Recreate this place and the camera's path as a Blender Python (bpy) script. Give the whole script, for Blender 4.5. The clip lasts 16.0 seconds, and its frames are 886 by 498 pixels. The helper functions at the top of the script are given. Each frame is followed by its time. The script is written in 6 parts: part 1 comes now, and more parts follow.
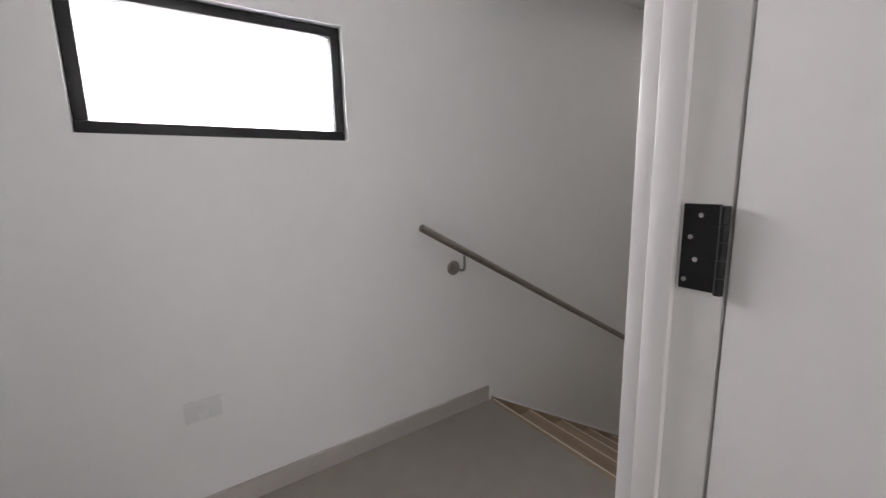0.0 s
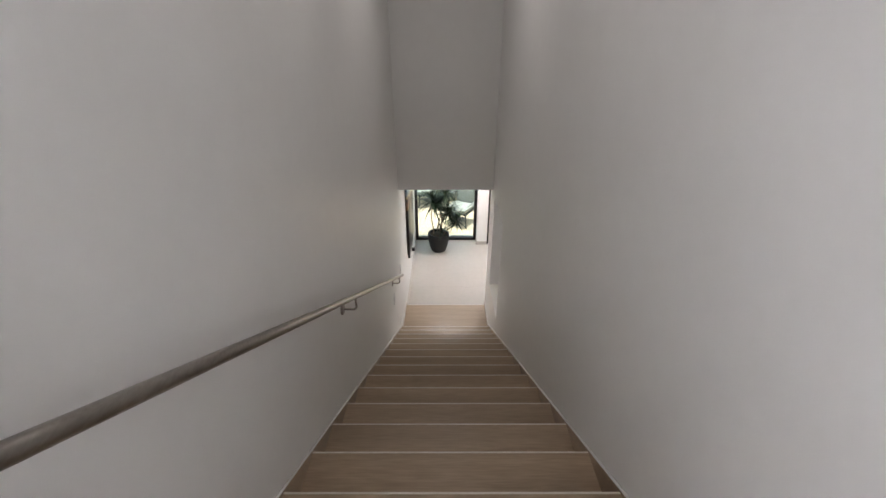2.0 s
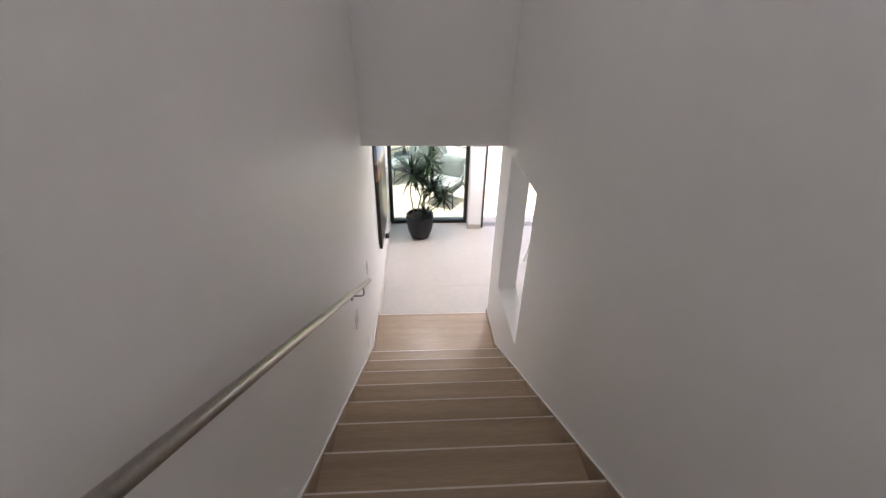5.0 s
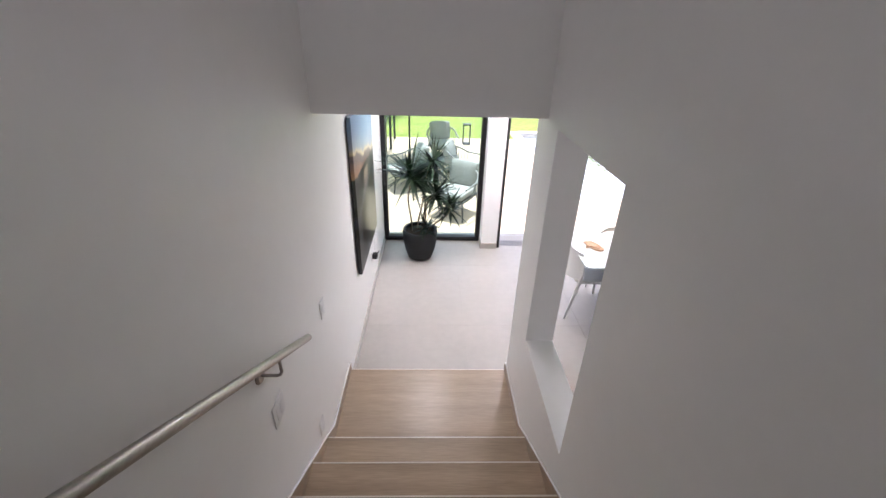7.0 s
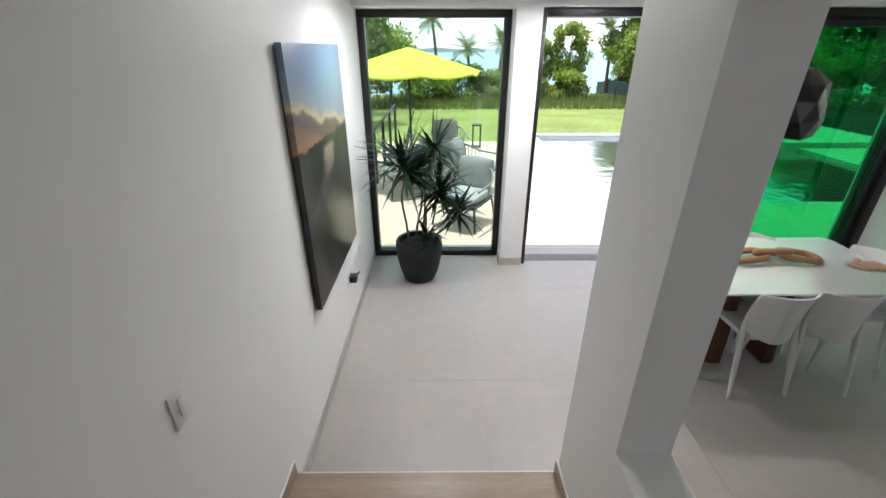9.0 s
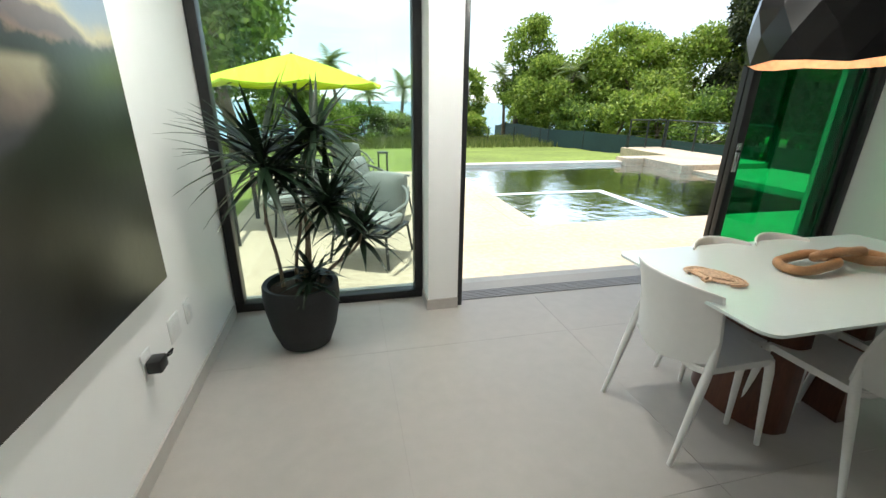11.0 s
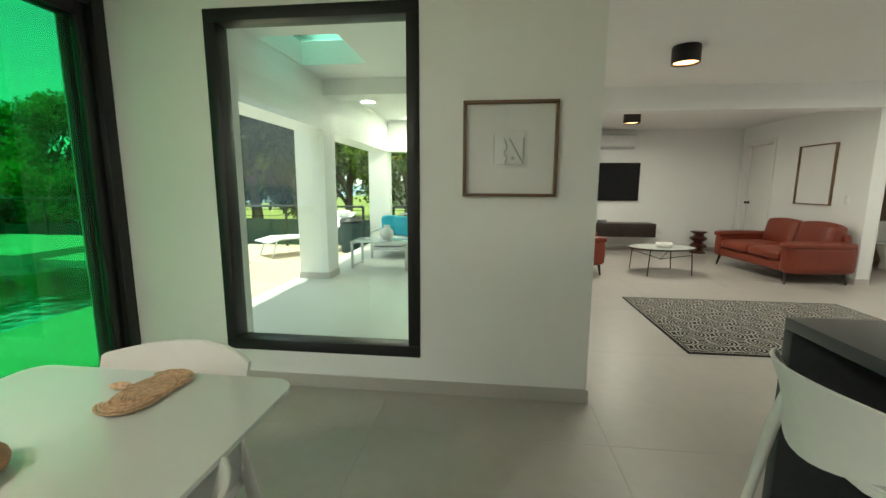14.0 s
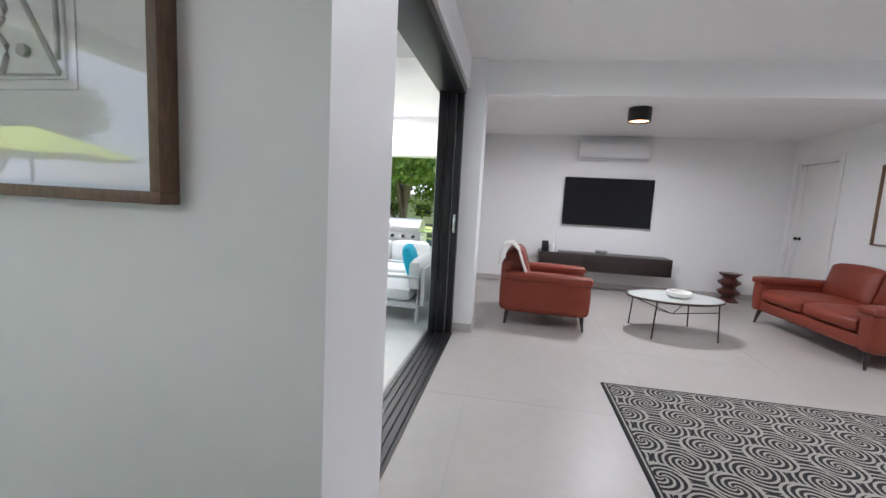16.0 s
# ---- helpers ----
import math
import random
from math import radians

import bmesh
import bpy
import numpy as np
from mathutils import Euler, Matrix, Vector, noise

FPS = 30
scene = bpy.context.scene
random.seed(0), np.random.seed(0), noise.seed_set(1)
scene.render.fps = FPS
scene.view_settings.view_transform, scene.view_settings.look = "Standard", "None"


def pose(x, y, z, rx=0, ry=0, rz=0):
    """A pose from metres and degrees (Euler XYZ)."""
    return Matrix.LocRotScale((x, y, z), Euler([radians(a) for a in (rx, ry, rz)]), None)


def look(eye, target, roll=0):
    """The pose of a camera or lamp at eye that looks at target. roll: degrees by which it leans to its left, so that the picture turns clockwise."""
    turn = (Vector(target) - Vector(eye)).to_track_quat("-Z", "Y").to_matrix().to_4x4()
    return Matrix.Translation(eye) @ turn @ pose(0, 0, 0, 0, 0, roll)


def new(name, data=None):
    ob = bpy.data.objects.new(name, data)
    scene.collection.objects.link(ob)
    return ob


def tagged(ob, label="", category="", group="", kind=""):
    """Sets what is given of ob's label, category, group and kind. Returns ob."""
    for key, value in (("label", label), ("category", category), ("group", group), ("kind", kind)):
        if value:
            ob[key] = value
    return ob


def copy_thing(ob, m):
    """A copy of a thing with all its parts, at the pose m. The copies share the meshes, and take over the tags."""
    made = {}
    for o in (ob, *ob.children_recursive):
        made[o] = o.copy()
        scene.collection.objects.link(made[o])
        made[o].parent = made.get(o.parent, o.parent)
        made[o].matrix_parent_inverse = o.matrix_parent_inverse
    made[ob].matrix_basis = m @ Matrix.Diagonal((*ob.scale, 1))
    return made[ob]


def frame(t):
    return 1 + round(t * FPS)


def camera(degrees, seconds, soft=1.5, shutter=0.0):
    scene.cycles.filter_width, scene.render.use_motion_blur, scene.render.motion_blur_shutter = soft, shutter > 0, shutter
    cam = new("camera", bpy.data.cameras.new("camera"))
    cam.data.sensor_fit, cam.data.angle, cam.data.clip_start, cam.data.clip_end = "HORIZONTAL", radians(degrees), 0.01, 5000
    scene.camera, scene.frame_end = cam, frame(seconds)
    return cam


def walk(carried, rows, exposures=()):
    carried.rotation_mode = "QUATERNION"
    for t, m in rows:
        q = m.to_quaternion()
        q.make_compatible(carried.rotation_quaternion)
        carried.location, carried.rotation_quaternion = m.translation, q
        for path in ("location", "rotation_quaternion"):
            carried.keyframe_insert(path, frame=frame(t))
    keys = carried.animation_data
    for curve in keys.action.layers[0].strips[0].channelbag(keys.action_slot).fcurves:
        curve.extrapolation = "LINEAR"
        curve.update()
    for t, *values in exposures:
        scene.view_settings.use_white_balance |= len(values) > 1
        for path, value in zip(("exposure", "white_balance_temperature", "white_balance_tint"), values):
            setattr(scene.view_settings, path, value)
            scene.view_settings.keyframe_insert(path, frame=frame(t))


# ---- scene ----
cam = camera(94.3, 16.0)
PATH = [
    (0, (0.88, 1.223, 4.177), (-0.742, 2.339, 3.826), -1.2),
    (0.4, (0.565, 1.368, 4.141), (-0.694, 2.858, 3.698), -2.1),
    (0.5, (0.515, 1.418, 4.143), (-0.645, 2.974, 3.658), -1.7),
    (1, (0.193, 1.663, 4.155), (-0.424, 3.469, 3.557), -2.2),
    (1.5, (0.041, 1.924, 4.206), (-0.179, 3.761, 3.447), -1.3),
    (2, (-0.078, 2.266, 4.154), (-0.08, 4.028, 3.209), -0.1),
    (2.5, (-0.156, 2.674, 4.123), (-0.037, 4.339, 3.022), 1.7),
    (3, (-0.175, 2.88, 3.969), (-0.074, 4.537, 2.854), 1.4),
    (3.5, (-0.181, 3.056, 3.811), (-0.028, 4.753, 2.763), 2.2),
    (3.7, (-0.177, 3.168, 3.776), (-0.038, 4.861, 2.721), 1.8),
    (5.8, (-0.206, 4.521, 3.002), (-0.106, 6.25, 2.003), 1.4),
    (6, (-0.174, 4.655, 2.955), (-0.085, 6.371, 1.932), 1.6),
    (6.5, (-0.14, 4.934, 2.783), (-0.077, 6.678, 1.806), 1.8),
    (7, (-0.038, 5.235, 2.657), (0.021, 6.996, 1.711), 1.6),
    (7.5, (-0.007, 5.506, 2.493), (0.008, 7.295, 1.599), 0.2),
    (8, (0.012, 5.827, 2.324), (0.011, 7.619, 1.435), -0.1),
    (10.5, (0.083, 7.29, 1.564), (0.248, 9.13, 0.799), 0.8),
    (11, (0.13, 7.609, 1.423), (0.563, 9.441, 0.747), 0.8),
    (11.5, (0.204, 7.871, 1.42), (1.106, 9.573, 0.883), 1.3),
    (12, (0.496, 8.055, 1.278), (1.781, 9.523, 0.855), -0.5),
    (12.5, (0.807, 8.261, 1.26), (2.433, 9.345, 0.836), -1.6),
    (13, (1.158, 8.249, 1.244), (2.966, 9.0, 0.834), -1.1),
    (13.5, (1.536, 8.114, 1.259), (3.438, 8.603, 0.877), -0.1),
    (14, (1.969, 7.956, 1.26), (3.933, 8.181, 0.957), 0.24),
    (14.5, (2.488, 7.73, 1.263), (4.469, 7.785, 0.996), 0.8),
    (15, (2.977, 7.575, 1.228), (4.964, 7.48, 1.021), 1.4),
    (15.5, (3.419, 7.347, 1.230), (5.409, 7.367, 1.027), 2.1),
    (16, (3.79, 7.126, 1.228), (5.749, 7.454, 1.0), 3.12),
]
EXPOSURES = [(0.0, 1.05, 6700, 17), (1.0, 1.55, 6700, 13), (2.0, 1.65, 6700, 17), (3.5, 1.95, 6700, 21), (6.0, 1.95, 6300, 22), (7.0, 1.85, 6200, 22), (8.0, 1.6, 6000, 20), (10.5, 1.05, 6500, 5), (11.0, 1.05, 6500, 4), (11.5, 0.7, 6500, 3), (12.0, 0.35, 6000, 4), (12.5, 0.25, 6200, 1), (13.0, 0.55, 6500, -3), (13.5, 1.0, 7400, -2), (14.0, 1.4, 7300, -1), (14.5, 1.45, 6000, 2), (15.0, 1.4, 5700, 15), (15.5, 1.65, 5800, 19), (16.0, 1.75, 5900, 15)]
walk(cam, [(t, look(eye, target, roll)) for t, eye, target, roll in PATH], EXPOSURES)

# ---- light ----
world = bpy.data.worlds.new("world")
scene.world = world
world.use_nodes = True
wn, wl = world.node_tree.nodes, world.node_tree.links
sky = wn.new("ShaderNodeTexSky")
sky.sky_type = "NISHITA"
sky.sun_disc = False
SUN_EL, SUN_ROT = 74.0, 0.0
sky.sun_elevation, sky.sun_rotation = radians(SUN_EL), radians(SUN_ROT)
sky.air_density, sky.dust_density, sky.ozone_density = 1.0, 0.4, 1.5
wtc = wn.new("ShaderNodeTexCoord")
wmap = wn.new("ShaderNodeMapping")
wmap.inputs["Scale"].default_value = (1.0, 1.0, 3.2)
wnoise = wn.new("ShaderNodeTexNoise")
wnoise.inputs["Scale"].default_value, wnoise.inputs["Detail"].default_value = 2.6, 7.0
wramp = wn.new("ShaderNodeValToRGB")
wramp.color_ramp.elements[0].position, wramp.color_ramp.elements[1].position = 0.28, 0.58
wmix = wn.new("ShaderNodeMix")
wmix.data_type = "RGBA"
wmix.inputs["B"].default_value = (5.7, 6.1, 6.8, 1)
wl.new(wtc.outputs["Generated"], wmap.inputs["Vector"])
wl.new(wmap.outputs["Vector"], wnoise.inputs["Vector"])
wl.new(wnoise.outputs["Fac"], wramp.inputs["Fac"])
wl.new(wramp.outputs["Color"], wmix.inputs["Factor"])
wl.new(sky.outputs["Color"], wmix.inputs["A"])
wl.new(wmix.outputs["Result"], wn["Background"].inputs["Color"])
wn["Background"].inputs["Strength"].default_value = 0.13

sun = new("sun", bpy.data.lights.new("sun", "SUN"))
sun.data.energy, sun.data.angle, sun.data.color = 3.0, radians(1.5), (1.0, 0.95, 0.88)
az = radians(SUN_ROT)
sun_dir = Vector((math.sin(az) * math.cos(radians(SUN_EL)), math.cos(az) * math.cos(radians(SUN_EL)), math.sin(radians(SUN_EL))))
sun.matrix_world = look(sun_dir * 40, (0, 0, 0))


# ---- materials ----
def mat(name, color, rough=0.5, metal=0.0, vary=0.06, scale=6.0, bump=0.0, bump_scale=60.0, fine=0.03, stretch=(1, 1, 1),
        coat=0.0, trans=0.0, ior=1.45, rough_vary=0.0, emit=None, emit_strength=0.0, rand=0.0):
    """A procedural surface: broad and fine colour variation, roughness variation and relief, in metres."""
    m = bpy.data.materials.new(name)
    m.use_nodes = True
    n, l = m.node_tree.nodes, m.node_tree.links
    b = n["Principled BSDF"]
    b.inputs["Roughness"].default_value, b.inputs["Metallic"].default_value = rough, metal
    b.inputs["Coat Weight"].default_value = coat
    b.inputs["Transmission Weight"].default_value, b.inputs["IOR"].default_value = trans, ior
    b.inputs["Base Color"].default_value = (*color, 1)
    geo = n.new("ShaderNodeTexCoord")
    mp = n.new("ShaderNodeMapping")
    mp.inputs["Scale"].default_value = stretch
    l.new(geo.outputs["Object"], mp.inputs["Vector"])
    if vary or fine:
        big, small = n.new("ShaderNodeTexNoise"), n.new("ShaderNodeTexNoise")
        big.inputs["Scale"].default_value, big.inputs["Detail"].default_value = scale * 0.3, 5.0
        small.inputs["Scale"].default_value, small.inputs["Detail"].default_value = scale * 5.0, 4.0
        l.new(mp.outputs["Vector"], big.inputs["Vector"])
        l.new(mp.outputs["Vector"], small.inputs["Vector"])
        r1, r2 = n.new("ShaderNodeMapRange"), n.new("ShaderNodeMapRange")
        for r, v in ((r1, vary), (r2, fine)):
            r.inputs["From Min"].default_value, r.inputs["From Max"].default_value = 0.3, 0.7
            r.inputs["To Min"].default_value, r.inputs["To Max"].default_value = 1 - v, 1 + v
        l.new(big.outputs["Fac"], r1.inputs["Value"])
        l.new(small.outputs["Fac"], r2.inputs["Value"])
        mul = n.new("ShaderNodeMath")
        mul.operation = "MULTIPLY"
        l.new(r1.outputs["Result"], mul.inputs[0])
        l.new(r2.outputs["Result"], mul.inputs[1])
        last = mul.outputs["Value"]
        if rand:
            oi, rr, mu = n.new("ShaderNodeObjectInfo"), n.new("ShaderNodeMapRange"), n.new("ShaderNodeMath")
            rr.inputs["To Min"].default_value, rr.inputs["To Max"].default_value = 1 - rand, 1 + rand
            mu.operation = "MULTIPLY"
            l.new(oi.outputs["Random"], rr.inputs["Value"])
            l.new(rr.outputs["Result"], mu.inputs[0])
            l.new(last, mu.inputs[1])
            last = mu.outputs["Value"]
        mx = n.new("ShaderNodeVectorMath")
        mx.operation = "SCALE"
        mx.inputs[0].default_value = color
        l.new(last, mx.inputs["Scale"])
        l.new(mx.outputs["Vector"], b.inputs["Base Color"])
        if rough_vary:
            r3 = n.new("ShaderNodeMapRange")
            r3.inputs["To Min"].default_value, r3.inputs["To Max"].default_value = max(0.02, rough - rough_vary), min(1, rough + rough_vary)
            l.new(big.outputs["Fac"], r3.inputs["Value"])
            l.new(r3.outputs["Result"], b.inputs["Roughness"])
    if bump:
        bn, bp = n.new("ShaderNodeTexNoise"), n.new("ShaderNodeBump")
        bn.inputs["Scale"].default_value, bn.inputs["Detail"].default_value = bump_scale, 4.0
        bp.inputs["Strength"].default_value, bp.inputs["Distance"].default_value = bump, 0.01
        l.new(mp.outputs["Vector"], bn.inputs["Vector"])
        l.new(bn.outputs["Fac"], bp.inputs["Height"])
        l.new(bp.outputs["Normal"], b.inputs["Normal"])
    if emit:
        b.inputs["Emission Color"].default_value = (*emit, 1)
        b.inputs["Emission Strength"].default_value = emit_strength
    return m


WHITE = mat("white_wall_paint", (0.86, 0.86, 0.85), 0.45, vary=0.02, fine=0.008, scale=2, bump=0.03, bump_scale=90, rough_vary=0.08)
CEIL = mat("white_ceiling_paint", (0.85, 0.85, 0.84), 0.8, vary=0.02, fine=0.01, scale=2, bump=0.05, bump_scale=60)
TILE = mat("greige_porcelain_floor", (0.43, 0.40, 0.37), 0.38, vary=0.09, fine=0.03, scale=2.5, rough_vary=0.04, rand=0.012)
UPTILE = mat("dark_greige_upper_floor", (0.33, 0.30, 0.265), 0.35, vary=0.06, fine=0.03, scale=2.5, rough_vary=0.08)
GROUT = mat("floor_grout", (0.42, 0.39, 0.36), 0.5, vary=0.05)
BASEB = mat("greige_tile_baseboard", (0.49, 0.46, 0.43), 0.35, vary=0.06, scale=4)
STEP = mat("wood_look_step_tile", (0.36, 0.265, 0.18), 0.36, vary=0.2, fine=0.12, scale=3, stretch=(0.6, 9, 9), rough_vary=0.08, rand=0.05)
NOSE = mat("pale_step_nosing", (0.72, 0.66, 0.58), 0.4, metal=0.0, vary=0.05)
BLACK = mat("black_aluminium", (0.012, 0.012, 0.013), 0.38, vary=0.1, fine=0.05, metal=0.0)
STEEL = mat("brushed_steel", (0.36, 0.335, 0.31), 0.3, metal=1.0, vary=0.05, fine=0.1, stretch=(1, 0.2, 1), scale=30)
CHROME = mat("chrome", (0.7, 0.7, 0.7), 0.12, metal=1.0, vary=0.0, fine=0.02)


def thin_glass(name, tint):
    """A sheet of clear or tinted glass: tinted straight through, mirror-like at a slant."""
    m = bpy.data.materials.new(name)
    m.use_nodes = True
    n, l = m.node_tree.nodes, m.node_tree.links
    n.remove(n["Principled BSDF"])
    clear, gloss, mix = n.new("ShaderNodeBsdfTransparent"), n.new("ShaderNodeBsdfGlossy"), n.new("ShaderNodeMixShader")
    slant, power, scale = n.new("ShaderNodeLayerWeight"), n.new("ShaderNodeMath"), n.new("ShaderNodeMath")
    power.operation, power.inputs[1].default_value = "POWER", 4.0
    scale.operation, scale.inputs[1].default_value, scale.inputs[2].default_value = "MULTIPLY_ADD", 0.7, 0.035
    clear.inputs["Color"].default_value = (*tint, 1)
    gloss.inputs["Roughness"].default_value = 0.0
    l.new(slant.outputs["Facing"], power.inputs[0])
    l.new(power.outputs["Value"], scale.inputs[0])
    l.new(scale.outputs["Value"], mix.inputs["Fac"])
    l.new(clear.outputs["BSDF"], mix.inputs[1])
    l.new(gloss.outputs["BSDF"], mix.inputs[2])
    l.new(mix.outputs["Shader"], n["Material Output"].inputs["Surface"])
    return m


GLASS = thin_glass("aqua_window_glass", (0.87, 0.955, 0.92))
GREEN_GLASS = thin_glass("green_tinted_glass", (0.33, 0.80, 0.57))
FROST = mat("frosted_window_glass", (0.95, 0.95, 0.97), 0.6, trans=1.0, vary=0, fine=0)
WPLASTIC = mat("white_plastic", (0.78, 0.78, 0.78), 0.38, vary=0.02, fine=0.01)
CHAIRW = mat("matt_white_chair_plastic", (0.76, 0.76, 0.75), 0.45, vary=0.02, fine=0.015, bump=0.03, bump_scale=400)
DOORW = mat("satin_white_door", (0.82, 0.81, 0.79), 0.4, vary=0.02, fine=0.01)
TABLETOP = mat("white_glass_tabletop", (0.68, 0.76, 0.745), 0.06, vary=0.01, fine=0.005, coat=0.3)
REDWOOD = mat("reddish_walnut_veneer", (0.10, 0.035, 0.02), 0.3, vary=0.25, fine=0.2, scale=5, stretch=(4, 4, 0.6))
FRAMEWOOD = mat("walnut_frame", (0.17, 0.10, 0.06), 0.45, vary=0.2, fine=0.2, scale=8, stretch=(6, 6, 1))
CHAINWOOD = mat("carved_teak", (0.33, 0.18, 0.085), 0.5, vary=0.3, fine=0.2, scale=12, stretch=(1, 5, 5), bump=0.15, bump_scale=60)
STRAW = mat("woven_palm_fibre", (0.60, 0.41, 0.27), 0.75, vary=0.2, fine=0.25, scale=20, bump=0.3, bump_scale=220)
LEATHER = mat("rust_red_leather", (0.20, 0.036, 0.018), 0.42, vary=0.12, fine=0.06, scale=5, bump=0.12, bump_scale=160, rough_vary=0.08)
DARKWOOD = mat("dark_stained_wood", (0.030, 0.020, 0.018), 0.35, vary=0.2, fine=0.2, scale=6, stretch=(8, 1, 8))
CARVED = mat("dark_red_carved_wood", (0.07, 0.018, 0.013), 0.35, vary=0.2, fine=0.1, scale=10)
POTM = mat("dark_grey_fibre_pot", (0.014, 0.016, 0.018), 0.6, vary=0.2, fine=0.15, scale=10, bump=0.2, bump_scale=120)
SOIL = mat("potting_soil", (0.04, 0.025, 0.015), 0.95, vary=0.3, fine=0.4, scale=30, bump=0.8, bump_scale=80)
STONE = mat("dark_grey_quartz", (0.055, 0.06, 0.065), 0.3, vary=0.08, fine=0.1, scale=8)
CONC = mat("rough_beige_concrete", (0.50, 0.405, 0.30), 0.85, vary=0.16, fine=0.14, scale=3, bump=0.35, bump_scale=45)
SILLM = mat("smooth_grey_concrete", (0.52, 0.51, 0.49), 0.7, vary=0.06, fine=0.05, scale=3)
COPE = mat("pale_pool_coping", (0.62, 0.58, 0.52), 0.7, vary=0.1, fine=0.08, scale=4)
POOLF = mat("slate_pool_plaster", (0.10, 0.36, 0.46), 0.6, vary=0.15, fine=0.1, scale=3)
LEDGE = mat("pale_pool_ledge_edge", (0.72, 0.76, 0.75), 0.6, vary=0.05)
WATER = mat("pool_water", (0.78, 0.95, 0.97), 0.03, trans=1.0, ior=1.33, vary=0, fine=0, bump=0.7, bump_scale=5.0)
SEAM = mat("sea_water", (0.06, 0.20, 0.27), 0.25, vary=0.12, scale=0.05, bump=0.3, bump_scale=0.6)
GRASS = mat("lawn_ground", (0.16, 0.21, 0.035), 0.9, vary=0.25, fine=0.3, scale=1.2, bump=0.5, bump_scale=60)
BLADE = mat("grass_blades", (0.17, 0.24, 0.04), 0.7, vary=0.2, fine=0.1, scale=2)
FENCEM = mat("dark_green_fence_fabric", (0.028, 0.06, 0.062), 0.8, vary=0.12, fine=0.1, scale=2, bump=0.1, bump_scale=200)
GALV = mat("dark_fence_metal", (0.03, 0.035, 0.035), 0.5, metal=0.3, vary=0.1)
LIME = mat("lime_green_canvas", (0.58, 0.72, 0.02), 0.75, vary=0.04, fine=0.06, scale=6, bump=0.1, bump_scale=300)


# ---- mesh helpers ----
def box(bm, x0, x1, y0, y1, z0, z1, bevel=0.0, seg=2):
    vs = [bm.verts.new((x, y, z)) for x in (x0, x1) for y in (y0, y1) for z in (z0, z1)]
    fs = [bm.faces.new([vs[i] for i in q]) for q in ((0, 1, 3, 2), (4, 6, 7, 5), (0, 4, 5, 1), (2, 3, 7, 6), (0, 2, 6, 4), (1, 5, 7, 3))]
    if bevel:
        es = {e for f in fs for e in f.edges}
        bmesh.ops.bevel(bm, geom=list(es), offset=bevel, segments=seg, affect="EDGES", profile=0.5)
    return bm


def part(name, bm, material, parent=None, label="", smooth=False, kind=""):
    """One bmesh as one mesh object, under a thing or a part."""
    bmesh.ops.recalc_face_normals(bm, faces=bm.faces)
    me = bpy.data.meshes.new(name)
    bm.to_mesh(me)
    bm.free()
    me.materials.append(material)
    if smooth:
        for p in me.polygons:
            p.use_smooth = True
        me.set_sharp_from_angle(angle=radians(40))
    ob = new(name, me)
    ob.parent = parent
    return tagged(ob, label, kind=kind)


def bpart(name, material, dims, parent=None, bevel=0.004, label="", seg=2):
    return part(name, box(bmesh.new(), *dims, bevel=bevel, seg=seg), material, parent, label, smooth=bevel > 0)


def thing(name, label, category, m=None, group=""):
    ob = new(name)
    ob.empty_display_size = 0.1
    if m is not None:
        ob.matrix_basis = m
    return tagged(ob, label, category, group)


def solid(name, label, category, bm, material, smooth=False, m=None, group=""):
    ob = part(name, bm, material, None, label, smooth)
    if m is not None:
        ob.matrix_basis = m
    return tagged(ob, label, category, group)


def structure(name, boxes, material, bevel=0.0):
    bm = bmesh.new()
    for b in boxes:
        box(bm, *b)
    return part(name, bm, material, kind="structure")


def ring_tube(bm, rings, closed=False, caps=True):
    """Skins a list of rings (lists of points of equal count)."""
    vr = [[bm.verts.new(p) for p in r] for r in rings]
    n = len(vr[0])
    pairs = list(zip(vr, vr[1:])) + ([(vr[-1], vr[0])] if closed else [])
    for a, b in pairs:
        for i in range(n):
            bm.faces.new((a[i], a[(i + 1) % n], b[(i + 1) % n], b[i]))
    if caps and not closed:
        bm.faces.new(vr[0][::-1])
        bm.faces.new(vr[-1])
    return bm


def tube(bm, pts, radius, n=10, closed=False, flat=1.0):
    """A round bar along points; radius a number or one for each point."""
    pts = [Vector(p) for p in pts]
    rings, up = [], Vector((0, 0, 1))
    k = len(pts)
    for i, p in enumerate(pts):
        a = pts[i - 1] if (i or closed) else pts[0]
        b = pts[(i + 1) % k] if (i < k - 1 or closed) else pts[-1]
        d = (b - a).normalized()
        s = d.cross(up)
        if s.length < 1e-3:
            s = d.cross(Vector((0, 1, 0)))
        s.normalize()
        t = s.cross(d)
        r = radius[i] if isinstance(radius, (list, tuple)) else radius
        rings.append([p + r * (math.cos(2 * math.pi * j / n) * s + flat * math.sin(2 * math.pi * j / n) * t) for j in range(n)])
    return ring_tube(bm, rings, closed)


def lathe(bm, profile, n=32, centre=(0, 0, 0), sx=1.0, sy=1.0):
    """A turned shape from (radius, height) pairs."""
    rings = [[(centre[0] + sx * r * math.cos(2 * math.pi * j / n), centre[1] + sy * r * math.sin(2 * math.pi * j / n), centre[2] + z) for j in range(n)] for r, z in profile]
    return ring_tube(bm, rings)


